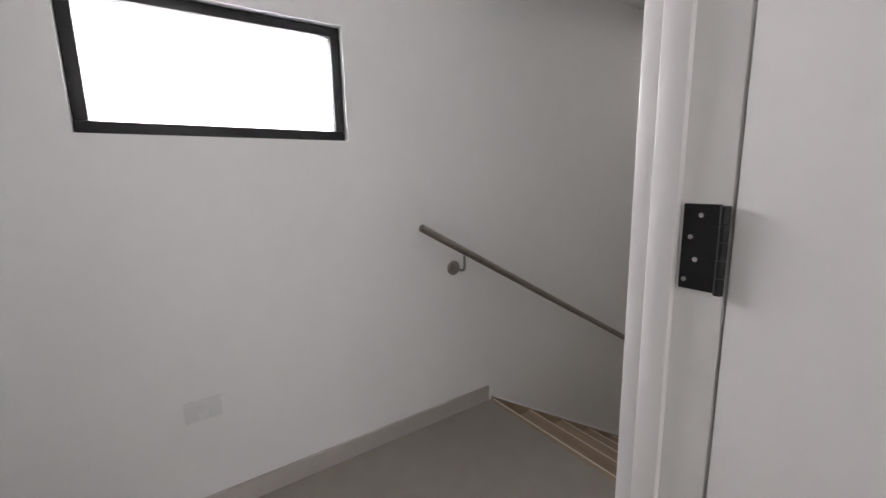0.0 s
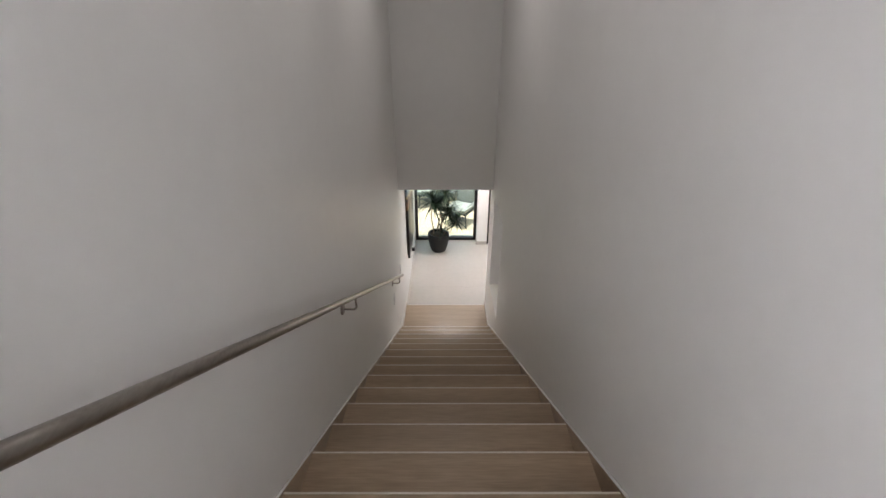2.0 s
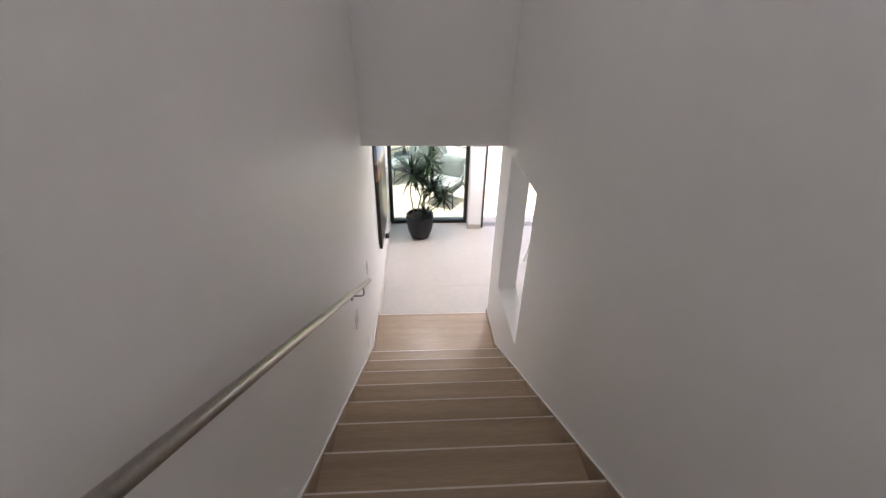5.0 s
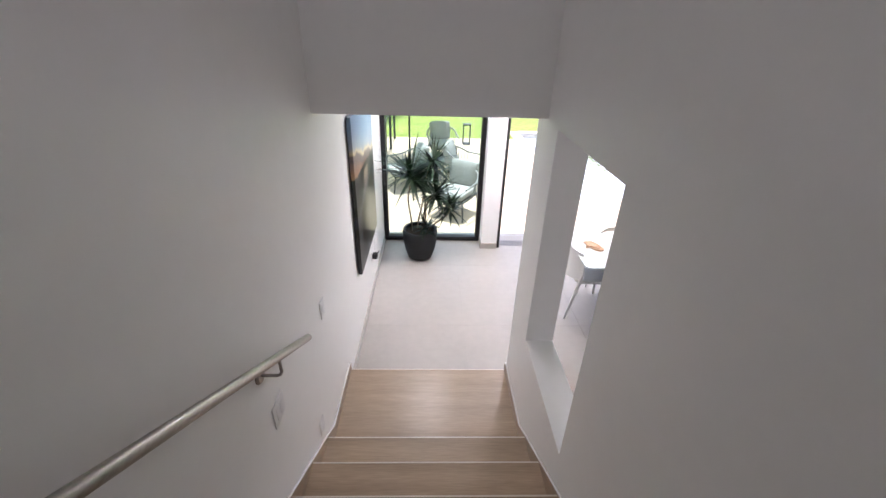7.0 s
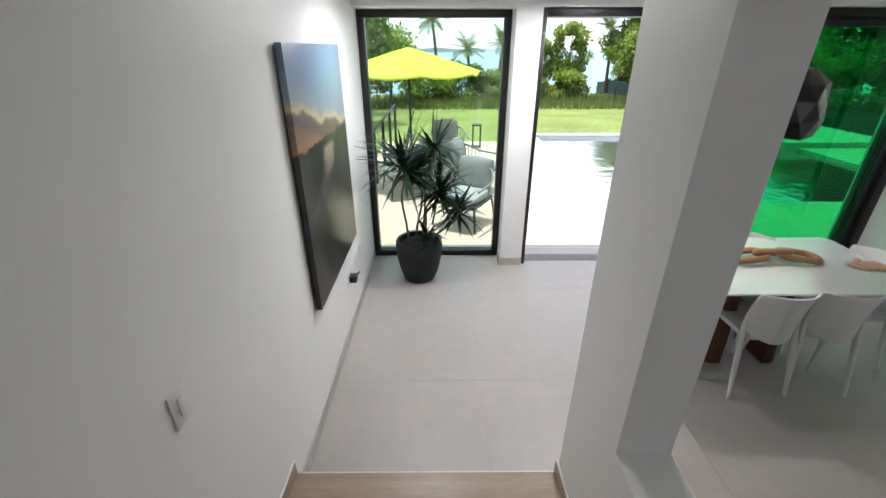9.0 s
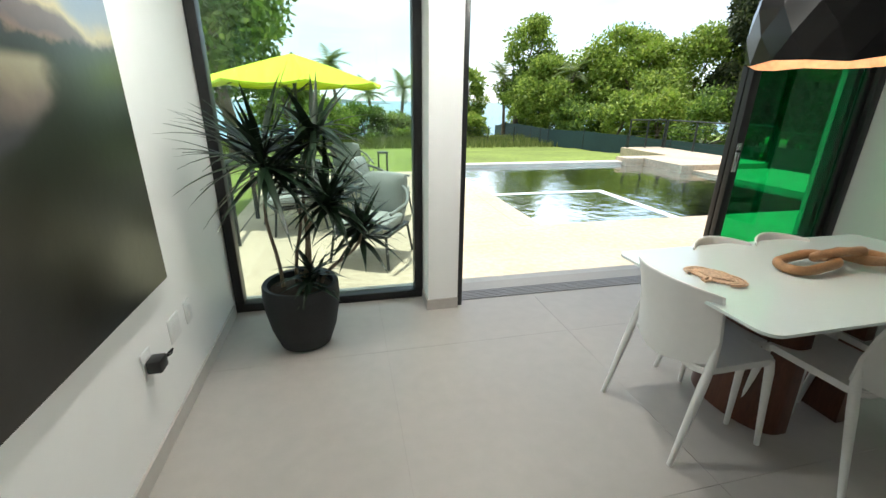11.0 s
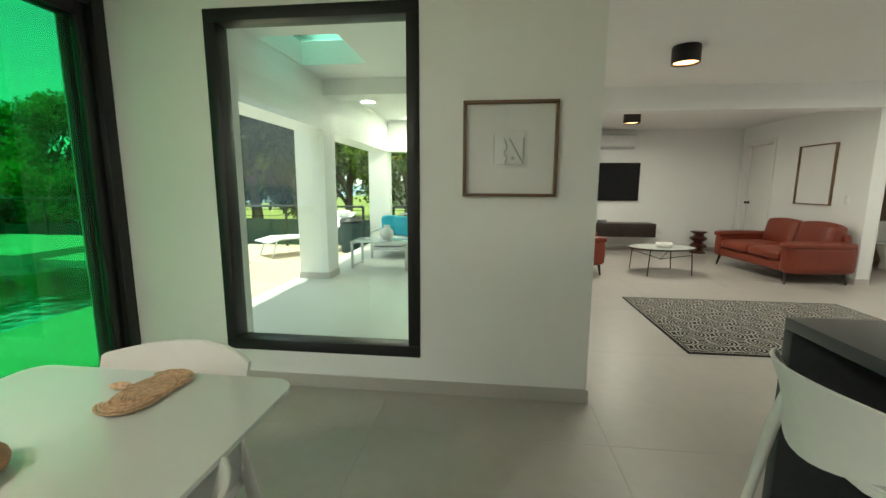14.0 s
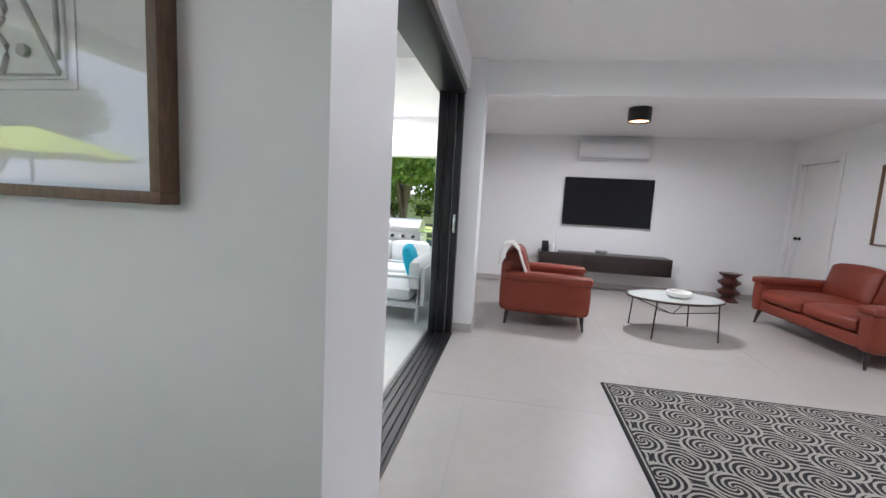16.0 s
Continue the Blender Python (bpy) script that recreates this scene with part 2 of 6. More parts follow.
def rounded_slab(bm, x0, x1, y0, y1, z0, z1, r=0.05, n=6):
    pts = []
    for cx, cy, a0 in ((x1 - r, y1 - r, 0), (x0 + r, y1 - r, 90), (x0 + r, y0 + r, 180), (x1 - r, y0 + r, 270)):
        for i in range(n + 1):
            a = radians(a0 + 90 * i / n)
            pts.append((cx + r * math.cos(a), cy + r * math.sin(a)))
    return ring_tube(bm, [[(x, y, z) for x, y in pts] for z in (z0, z1)])


# ---- plan, in metres ----
XL, XR = -0.69, 0.595          # faces of the stair walls
XR2 = 0.775                    # far face of the stair's inner wall
RISE, GOING, Y1, TOPK = 0.175, 0.2918, 6.985, 16
UP = RISE * (TOPK + 1)         # upper floor
YTOP = Y1 - GOING * (TOPK - 1)
UCEIL = 5.17
HEAD_Y, HEAD_Z = 7.53, 2.237
WEND = 7.745                   # end of the inner wall
CEIL_Z, LIV_Z = 2.52, 2.36
YN = 10.22                     # inside face of the garden wall
XP = 4.315                     # wall with the small framed relief
YP = 7.375                     # its free end
XT = 10.60                     # wall with the television
DECK = -0.13

# ground and floors
structure("floor", [(XL, 10.62, 7.757, 10.62, -0.3, -0.003), (XR2, 10.62, -0.6, 7.757, -0.3, -0.003)], GROUT)
structure("upper_floor", [(XL, XR, -0.6, YTOP - 0.03, UP - 0.25, UP), (XR, 3.0, -0.6, 1.8, UP - 0.25, UP)], UPTILE)

# walls of the stair
structure("wall_west", [(XL - 0.2, XL, -0.6, 1.05, 0, UCEIL), (XL - 0.2, XL, 1.865, 10.56, 0, UCEIL), (XL - 0.2, XL, 1.05, 1.865, 0, 4.318), (XL - 0.2, XL, 1.05, 1.865, 4.735, UCEIL)], WHITE)
structure("wall_stair_inner", [
    (XR, 0.68, 1.80, 2.05, UP, UCEIL), (XR, XR2, 1.80, 2.05, 0, UP), (XR, XR2, 2.05, 6.505, 0, UCEIL), (XR, XR2, 7.33, WEND, 0, HEAD_Z), (XR, XR2, 6.505, 7.33, 0, 0.853), (XR, XR2, 6.505, 7.33, 2.22, UCEIL),
    (XR, XR2, 7.33, WEND, HEAD_Z, UCEIL), (XR, 0.68, -0.6, 0.86, UP - 0.25, UCEIL), (XR, 0.68, 0.86, 1.80, UP + 2.06, UCEIL), (XR, XR2, -0.6, 1.80, 0, UP - 0.25)], WHITE)
structure("wall_header", [(XL, XR, HEAD_Y, WEND, HEAD_Z, UCEIL)], WHITE)
structure("wall_upper_back", [(XL - 0.2, 3.0, -0.75, -0.6, 0, UCEIL)], WHITE)
structure("wall_upper_room", [(2.9, 3.05, -0.6, 1.95, UP, UCEIL), (0.70, 2.9, 1.95, 2.05, UP, UCEIL)], WHITE)
structure("ceiling_upper", [(XL - 0.2, 3.05, -0.75, 7.75, UCEIL, UCEIL + 0.15)], CEIL)

# main room
structure("ceiling", [(XL - 0.2, 4.595, 7.745, 10.42, CEIL_Z, CEIL_Z + 0.2), (XR2, 7.70, 0.2, 7.745, CEIL_Z, CEIL_Z + 0.2)], CEIL)
structure("ceiling_living", [(7.95, 10.75, -0.1, 7.8, LIV_Z, LIV_Z + 0.2)], CEIL)
structure("beam", [(7.70, 7.95, 0.2, 7.46, 2.225, CEIL_Z + 0.2)], WHITE)
structure("wall_south", [(XR2, 7.80, 0.05, 0.2, 0, CEIL_Z + 0.2), (7.80, 10.75, -0.25, -0.1, 0, CEIL_Z)], WHITE)
structure("wall_north", [(XL, 0.645, YN, 10.56, 2.335, CEIL_Z + 0.4), (0.645, 0.86, YN, 10.56, 0, CEIL_Z + 0.4), (0.86, XP, YN, 10.56, 2.335, CEIL_Z + 0.4)], WHITE)
structure("wall_picture", [
    (XP, 4.60, YP, 8.36, 0, CEIL_Z + 0.2), (XP, 4.60, 9.61, 10.56, 0, CEIL_Z + 0.2), (XP, 4.60, 8.36, 9.61, 0, 0.225), (XP, 4.60, 8.36, 9.61, 2.25, CEIL_Z + 0.2)], WHITE)
structure("wall_patio", [(4.60, 7.70, 7.60, 7.88, 2.26, CEIL_Z + 0.2), (7.62, 7.95, 7.46, 7.88, 0, CEIL_Z + 0.2), (7.95, 10.60, 7.70, 7.88, 0, CEIL_Z + 0.2)], WHITE)
structure("wall_east", [(XT, 10.75, -0.1, 7.88, 0, CEIL_Z)], WHITE)
structure("wall_living_south", [(7.80, 9.70, 3.05, 3.20, 0, LIV_Z), (10.46, XT, 3.05, 3.20, 0, LIV_Z), (9.70, 10.46, 3.05, 3.20, 2.04, LIV_Z)], WHITE)
structure("wall_bathroom", [(7.80, 7.95, -0.1, 2.47, 0, LIV_Z), (7.80, 7.95, 2.47, 3.05, 2.05, LIV_Z)], WHITE)


# baseboards
def baseboard(name, runs):
    bm = bmesh.new()
    for r in runs:
        box(bm, *r)
    return part(name, bm, BASEB, kind="structure")


baseboard("baseboard", [
    (XL, XL + 0.012, 7.76, YN + 0.18, 0, 0.08), (XL, XL + 0.012, -0.6, YTOP - 0.03, UP, UP + 0.08),
    (XP - 0.012, XP, YP - 0.012, YN, 0, 0.08), (XP, 4.60, YP - 0.012, YP, 0, 0.08), (XT - 0.012, XT, 3.2, 7.7, 0, 0.08),
    (7.80, 9.66, 3.20, 3.212, 0, 0.08), (7.788, 7.80, 0.2, 2.47, 0, 0.08), (7.788, 7.80, 3.05, 3.212, 0, 0.08), (7.608, 7.62, 7.448, 7.66, 0, 0.08), (7.62, 7.95, 7.448, 7.46, 0, 0.08),
    (0.645, 0.86, YN - 0.012, YN, 0, 0.08), (XR2, XR2 + 0.012, 3, WEND + 0.012, 0, 0.08), (XR, XR2, WEND, WEND + 0.012, 0, 0.08), (0.633, 0.645, YN - 0.012, 10.40, 0, 0.08)])


# outdoors: one sheet of ground to the horizon, with a hole for the pool
PX0, PX1, PY0, PY1, WATER_Z = 2.64, 8.62, 12.52, 17.95, -0.20


def ground_height(x, y):
    h = DECK - 0.03
    t = max(0.0, y - 18.6)
    h -= min(0.92, t * 0.078)
    h -= min(0.8, max(0.0, x - 11.3) * 0.25) * min(1.0, max(0.0, (30 - y) / 8))
    return h - min(5.0, max(0.0, y - 40) * 0.12) - min(0.9, max(0.0, -3 - x) * 0.06)


def grid_sheet(xs, ys, height, skip):
    bm = bmesh.new()
    v = [[bm.verts.new((x, y, height(x, y))) for y in ys] for x in xs]
    for i in range(len(xs) - 1):
        for j in range(len(ys) - 1):
            if not skip((xs[i] + xs[i + 1]) / 2, (ys[j] + ys[j + 1]) / 2):
                bm.faces.new((v[i][j], v[i + 1][j], v[i + 1][j + 1], v[i][j + 1]))
    return bm


gx = [-3000, -600, -120, -50, -30, -20, -14, -10, -7, -5, -3, -1, 1, 2.5, 4.6, 6.5, 9.2, 11, 14, 18, 24, 32, 50, 120, 600, 3000]
gy = [-3000, -600, -100, -30, -10, -0.7, 10.6, 12.5, 14.5, 16.5, 18.2, 19, 20, 22, 24, 26, 28, 30, 33, 36, 40, 45, 55, 70, 81, 90]
house = lambda x, y: (2.5 < x < 9.2 and 12.5 < y < 18.2) or (-1 < x < 9.2 and -0.7 < y < 10.6)
part("ground", grid_sheet(gx, gy, ground_height, house), GRASS, kind="structure", smooth=True)
sea = bmesh.new()
sv = [sea.verts.new(p) for p in ((-4000, 60, -4.5), (4000, 60, -4.5), (4000, 6000, -4.5), (-4000, 6000, -4.5))]
sea.faces.new(sv)
part("water", sea, SEAM, kind="structure")
# deck, sill, coping, pool
structure("pavement", [(-1.4, PX0 - 0.02, 10.75, 17.2, -0.4, DECK), (PX0 - 0.02, 11.12, 10.75, PY0 - 0.3, -0.9, DECK), (PX1 + 0.02, 11.12, PY0 - 0.3, PY1 - 0.9, -0.9, DECK), (4.6, 11.12, 7.88, 10.75, -0.9, -0.16)], CONC)
structure("door_sill", [(XL, 4.6, 10.56, 10.75, -0.4, -0.02)], SILLM)
structure("pool_basin", [(PX0, PX1, PY0, PY1, -1.9, -1.7), (PX0 - 0.25, PX0, PY0 - 0.25, PY1 + 0.25, -1.9, -0.21), (PX1, PX1 + 0.25, PY0 - 0.25, PY1 + 0.25, -1.9, -0.21),
                         (PX0, PX1, PY0 - 0.25, PY0, -1.9, -0.21), (PX0, PX1, PY1, PY1 + 0.25, -1.9, -0.21), (PX0, 4.9, PY0, 14.66, -1.7, -0.55)], POOLF)
structure("pool_ledge", [(PX0, 5.05, 14.66, 14.80, -1.7, WATER_Z + 0.007), (4.9, 5.05, PY0, 14.66, -1.7, WATER_Z + 0.007)], LEDGE)
structure("pool_edge", [(PX0 - 0.02, PX1 + 0.3, PY0 - 0.3, PY0, -0.21, DECK), (PX0 - 0.30, PX0, PY0, PY1 + 0.3, -0.21, DECK + 0.003)], CONC)
structure("pool_coping", [(PX0, PX1 + 0.02, PY1, PY1 + 0.28, -0.21, DECK + 0.02)], COPE)
structure("raised_deck", [(7.75, 9.5, PY1 - 0.2, PY1 + 0.3, -1.2, 0.0), (9.5, 11.12, PY1 - 0.2, 20.5, -1.2, 0.0), (8.3, 11.12, PY1 - 1.6, PY1 - 0.2, -1.2, 0.0)], CONC)
wb = bmesh.new()
bmesh.ops.create_grid(wb, x_segments=40, y_segments=40, size=0.5)
for v in wb.verts:
    v.co = Vector(((PX0 + PX1) / 2 + v.co.x * (PX1 - PX0), (PY0 + PY1) / 2 + v.co.y * (PY1 - PY0), WATER_Z + 0.004 * noise.noise((v.co.x * 14, v.co.y * 14, 0))))
pw = part("pool_water", wb, WATER, kind="structure", smooth=True)
pw.visible_shadow = False

# roof overhang and patio roof
structure("roof_overhang", [(-2.4, 4.6, 10.56, 11.5, 2.53, 2.85)], WHITE)


# ---- patio ----
structure("floor_patio", [(4.60, 11.1, 7.88, 10.60, -0.16, 0.0)], mat("pale_patio_tile", (0.60, 0.60, 0.56), 0.4, vary=0.05, scale=2))
structure("ceiling_patio", [(4.6, 5.75, 7.88, 11.15, 2.60, 2.85), (6.65, 11.5, 7.88, 11.15, 2.60, 2.85), (5.75, 6.65, 7.88, 9.35, 2.60, 2.85), (5.75, 6.65, 10.1, 11.15, 2.60, 2.85)], CEIL)
structure("patio_beam", [(4.60, 7.23, 10.12, 10.51, 1.97, 2.60), (7.61, 10.61, 10.12, 10.51, 1.97, 2.60), (10.62, 10.98, 7.88, 10.11, 1.97, 2.60), (7.25, 7.60, 7.88, 10.12, 2.40, 2.60)], WHITE)
for cx, cy in ((7.42, 10.32), (10.8, 10.34)):
    structure("patio_column", [(cx - 0.19, cx + 0.19, cy - 0.2, cy + 0.199, 0, 2.5995)], WHITE)
    structure("patio_column_base", [(cx - 0.20, cx + 0.20, cy - 0.21, cy + 0.21, 0, 0.09)], BASEB)


sk = structure("skylight_pane", [(5.70, 6.70, 9.30, 10.15, 2.86, 2.868)], mat("green_skylight_glass", (0.32, 0.80, 0.62), 0.05, trans=1.0, vary=0, fine=0))
structure("skylight_bar", [(6.18, 6.22, 9.35, 10.1, 2.80, 2.855)], WHITE)


# ---- windows and doors ----
def window(name, axis, a0, a1, z0, z1, d0, d1, fw, glass, shadow=False, sill=None):
    """A fixed window: four frame bars and a pane; axis is the way its width runs."""
    w = thing(name, "", "")
    tagged(w, kind="structure")

    def bar(n, u0, u1, w0, w1, material=BLACK, e0=d0, e1=d1, bev=0.004):
        dims = (u0, u1, e0, e1, w0, w1) if axis == "x" else (e0, e1, u0, u1, w0, w1)
        return bpart(n, material, dims, w, bev)

    bar("window_frame", a0, a1, z0, z0 + fw)
    bar("window_frame", a0, a1, z1 - fw, z1)
    bar("window_frame", a0, a0 + fw, z0 + fw, z1 - fw)
    bar("window_frame", a1 - fw, a1, z0 + fw, z1 - fw)
    mid = (d0 + d1) / 2
    p = bar("pane", a0 + fw - 0.005, a1 - fw + 0.005, z0 + fw - 0.005, z1 - fw + 0.005, glass, mid - 0.004, mid + 0.004, 0)
    p.visible_shadow = shadow
    return w


window("window_1", "x", XL + 0.002, 0.643, 0.0, 2.333, 10.44, 10.53, 0.06, GLASS)
window("window_2", "y", 8.362, 9.608, 0.227, 2.248, XP - 0.012, 4.42, 0.07, GLASS)
window("window_3", "y", 1.052, 1.863, 4.320, 4.733, XL - 0.09, XL - 0.025, 0.036, FROST)

# main sliding door: frame, floor track and the stacked panels
sd = tagged(thing("door_1", "black aluminium sliding door, pushed open", ""), kind="structure")
bpart("door_frame", BLACK, (0.862, 0.90, 10.24, 10.46, 0.0, 2.333), sd, 0.003)
bpart("door_frame", BLACK, (4.235, 4.313, 10.225, 10.46, 0.0, 2.333), sd, 0.003)
bpart("door_frame", BLACK, (0.90, 4.235, 10.24, 10.46, 2.27, 2.333), sd, 0.003)
bpart("floor_track", mat("anodised_track", (0.30, 0.295, 0.29), 0.4, metal=0.6, vary=0.05), (0.90, 4.235, 10.31, 10.46, -0.012, 0.004), sd, 0)
for i in range(6):
    bpart("track_rail", STEEL, (0.90, 4.235, 10.317 + i * 0.025, 10.324 + i * 0.025, 0.004, 0.008), sd, 0)


def panel(parent, u0, u1, d0, axis, glass, z1=2.27, fw=0.075, handle=0):
    def bar(n, a, b, w0, w1, material=BLACK, e0=d0, e1=d0 + 0.045, bev=0.003):
        return bpart(n, material, (a, b, e0, e1, w0, w1) if axis == "x" else (e0, e1, a, b, w0, w1), parent, bev)
    bar("door_leaf_frame", u0, u0 + fw, 0.02, z1)
    bar("door_leaf_frame", u1 - fw, u1, 0.02, z1)
    bar("door_leaf_frame", u0 + fw, u1 - fw, 0.02, 0.02 + fw)
    bar("door_leaf_frame", u0 + fw, u1 - fw, z1 - fw, z1)
    p = bar("pane", u0 + fw - 0.004, u1 - fw + 0.004, 0.02 + fw - 0.004, z1 - fw + 0.004, glass, d0 + 0.018, d0 + 0.026, 0)
    p.visible_shadow = False
    if handle:
        bar("door_handle", u0 + 0.012, u0 + 0.05, 0.93, 1.15, CHROME, d0 - 0.006, d0, 0.002)
        bar("lock_knob", u0 + 0.022, u0 + 0.042, 1.08, 1.10, BLACK, d0 - 0.022, d0 - 0.006, 0.003)


panel(sd, 3.06, 4.24, 10.262, "x", GREEN_GLASS, handle=1)
panel(sd, 3.08, 4.235, 10.335, "x", GREEN_GLASS)

# sliding door to the patio, open
sp = tagged(thing("door_2", "black aluminium sliding door to the patio, open", ""), kind="structure")
bpart("door_frame", BLACK, (4.602, 4.66, 7.62, 7.86, 0, 2.258), sp, 0.003)
bpart("door_frame", BLACK, (4.66, 7.56, 7.62, 7.86, 2.19, 2.258), sp, 0.003)
bpart("floor_track", mat("anodised_track", (0.05, 0.05, 0.05), 0.4, metal=0.5, vary=0.05), (4.66, 7.56, 7.62, 7.86, -0.012, 0.004), sp, 0)
for i in range(5):
    bpart("track_rail", BLACK, (4.66, 7.56, 7.645 + i * 0.045, 7.657 + i * 0.045, 0.004, 0.014), sp, 0)
for i in range(3):
    bpart("door_leaf_frame", BLACK, (7.50 - 0.03 * i, 7.57, 7.63 + 0.075 * i, 7.69 + 0.075 * i, 0.015, 2.19), sp, 0.003)
bpart("door_handle", CHROME, (7.494, 7.50, 7.645, 7.67, 0.95, 1.12), sp, 0.002)


# ---- stair ----
def staircase():
    st = tagged(thing("staircase", "wood-look tiled stair with pale nosings", ""), kind="structure")
    bm = bmesh.new()
    for k in range(0, TOPK + 1):
        y1 = 7.757 if k == 0 else Y1 - GOING * (k - 1)
        y0 = Y1 - GOING * k if k else Y1 - 0.02
        if k == TOPK:
            y0 = y1 - 0.05
        z = RISE * (k + 1)
        t = part("tread", box(bmesh.new(), XL + 0.014, XR - 0.014, y0 - (0.01 if k else 0), y1 - 0.006, z - 0.022, z - (0.001 if k == TOPK else 0)), STEP, st)
        r = part("riser", box(bmesh.new(), XL + 0.014, XR - 0.014, y1 - 0.03, y1 - 0.016, z - RISE, z - 0.022), STEP, st)
        part("nosing", box(bmesh.new(), XL + 0.014, XR - 0.014, y1 - 0.008, y1, z - 0.024, z + 0.001), NOSE, st)
        # tile skirting up both walls
        for x0, x1 in ((XL, XL + 0.014), (XR - 0.014, XR)):
            if k and k < TOPK:
                sk = bmesh.new()
                pts = [(y1, z - RISE), (y1, z + 0.008), (y1 - GOING, z + RISE + 0.008), (y1 - GOING, z - RISE)]
                ring_tube(sk, [[(x, y, zz) for y, zz in pts] for x in (x0, x1)])
                part("skirting", sk, STEP, st)
            elif k == 0:
                sk = bmesh.new()
                pts = [(y1, 0.0), (y1, z + 0.075), (7.15, z + 0.075), (Y1, z + RISE + 0.008), (Y1, 0)]
                ring_tube(sk, [[(x, y, zz) for y, zz in pts] for x in (x0, x1)])
                part("skirting", sk, STEP, st)
    # white caulk line on the skirting
    ang = math.atan2(RISE, GOING)
    for x in (XL + 0.008, XR - 0.008):
        cb = bmesh.new()
        tube(cb, [(x, 7.757, RISE + 0.075), (x, 7.15, RISE + 0.075), (x, Y1, 2 * RISE + 0.008), (x, YTOP, UP + 0.008)], 0.006, 6)
        part("caulk_line", cb, WPLASTIC, st)
    core = bmesh.new()
    prof = [(7.727, 0.0)]
    for k in range(0, TOPK):
        y1 = 7.757 if k == 0 else Y1 - GOING * (k - 1)
        prof += [(y1 - 0.03, RISE * (k + 1) - 0.023)] if k == 0 else [(y1 - 0.031, RISE * k - 0.023), (y1 - 0.031, RISE * (k + 1) - 0.023)]
    prof += [(YTOP - 0.031, RISE * TOPK - 0.023), (YTOP - 0.031, 0.0)]
    ring_tube(core, [[(x, y, z) for y, z in prof] for x in (XL + 0.001, XR - 0.001)])
    part("stair_core", core, GROUT, st)
    return st


staircase()


def handrail():
    h = thing("handrail", "round brushed steel handrail fixed to the white stair wall", "handrail")
    a, b = Vector((-0.600, 2.13, 3.962)), Vector((-0.600, 6.73, 1.382))
    d = (b - a).normalized()
    bm = bmesh.new()
    lat = [a, a + d * 0.004] + [a + d * s for s in (0.5, 2.0, 4.0)] + [b - d * 0.004, b]
    tube(bm, lat, [0.013] + [0.017] * (len(lat) - 2) + [0.013], 20)
    part("rail", bm, STEEL, h, smooth=True)
    for s in (0.265, 2.46, 4.90):
        p = a + d * s
        br = bmesh.new()
        tube(br, [p + Vector((0, 0, -0.02)), p + Vector((0, 0, -0.075)), p + Vector((-0.006, 0, -0.088)), p + Vector((-0.02, 0, -0.094)), Vector((XL + 0.006, p.y, p.z - 0.094))], 0.0065, 10)
        bk = part("bracket", br, STEEL, h, smooth=True)
        fl = bmesh.new()
        tube(fl, [(XL, p.y, p.z - 0.094), (XL + 0.005, p.y, p.z - 0.094), (XL + 0.012, p.y, p.z - 0.094)], [0.035, 0.035, 0.028], 24)
        part("flange", fl, STEEL, bk, smooth=True)
    return h


handrail()

# upper room door
dr = tagged(thing("door_3", "white door standing open, black butt hinge on its jamb", ""), kind="structure")
XD = 0.682
for y0, y1 in ((0.86, 0.90), (1.755, 1.80)):
    bpart("jamb", DOORW, (XR - 0.002, XD + 0.002, y0, y1, UP, UP + 2.06), dr, 0.003)
bpart("jamb", DOORW, (XR - 0.002, XD + 0.002, 0.90, 1.755, UP + 2.02, UP + 2.06), dr, 0.003)
bpart("door_stop", DOORW, (XR + 0.0, XR + 0.035, 1.742, 1.755, UP, UP + 2.02), dr, 0.003)
for y0, y1 in ((0.80, 0.87), (1.757, 1.83)):
    bpart("casing", DOORW, (XR - 0.034, XR - 0.002, y0, y1, UP, UP + 2.12), dr, 0.006)
bpart("casing", DOORW, (XR - 0.034, XR - 0.002, 0.87, 1.757, UP + 2.05, UP + 2.12), dr, 0.006)
bpart("door_leaf", DOORW, (0.688, 1.50, 1.752, 1.792, UP + 0.01, UP + 2.02), dr, 0.003)
bm = bmesh.new()
HZ = UP + 1.058
box(bm, 0.634, 0.676, 1.7505, 1.7545, HZ, HZ + 0.105, 0.001)
hg = part("hinge", bm, BLACK, dr, "black butt hinge")
for sx, sz in ((0.655, 0.092), (0.645, 0.065), (0.652, 0.038), (0.641, 0.012)):
    sb = bmesh.new()
    tube(sb, [(sx, 1.751, HZ + sz), (sx, 1.7485, HZ + sz)], [0.004, 0.003], 10)
    part("screw", sb, CHROME, hg)
kb = bmesh.new()
for i in range(5):
    tube(kb, [(0.681, 1.7465, HZ + i * 0.021), (0.681, 1.7465, HZ + 0.020 + i * 0.021)], 0.0055, 10)
part("knuckle", kb, BLACK, hg)


# ---- lamps ----
def area(name, m, sx, sy, watts, color=(1, 1, 1), round_=False):
    l = bpy.data.lights.new(name, "AREA")
    l.shape = "DISK" if round_ else "RECTANGLE"
    l.size, l.energy, l.color = sx, watts, color
    if not round_:
        l.size_y = sy
    ob = new(name, l)
    ob.matrix_world = m
    return ob


LAMPW = mat("warm_lamp_lens", (0.9, 0.6, 0.4), 0.5, vary=0, fine=0, emit=(1.0, 0.52, 0.24), emit_strength=2.2)


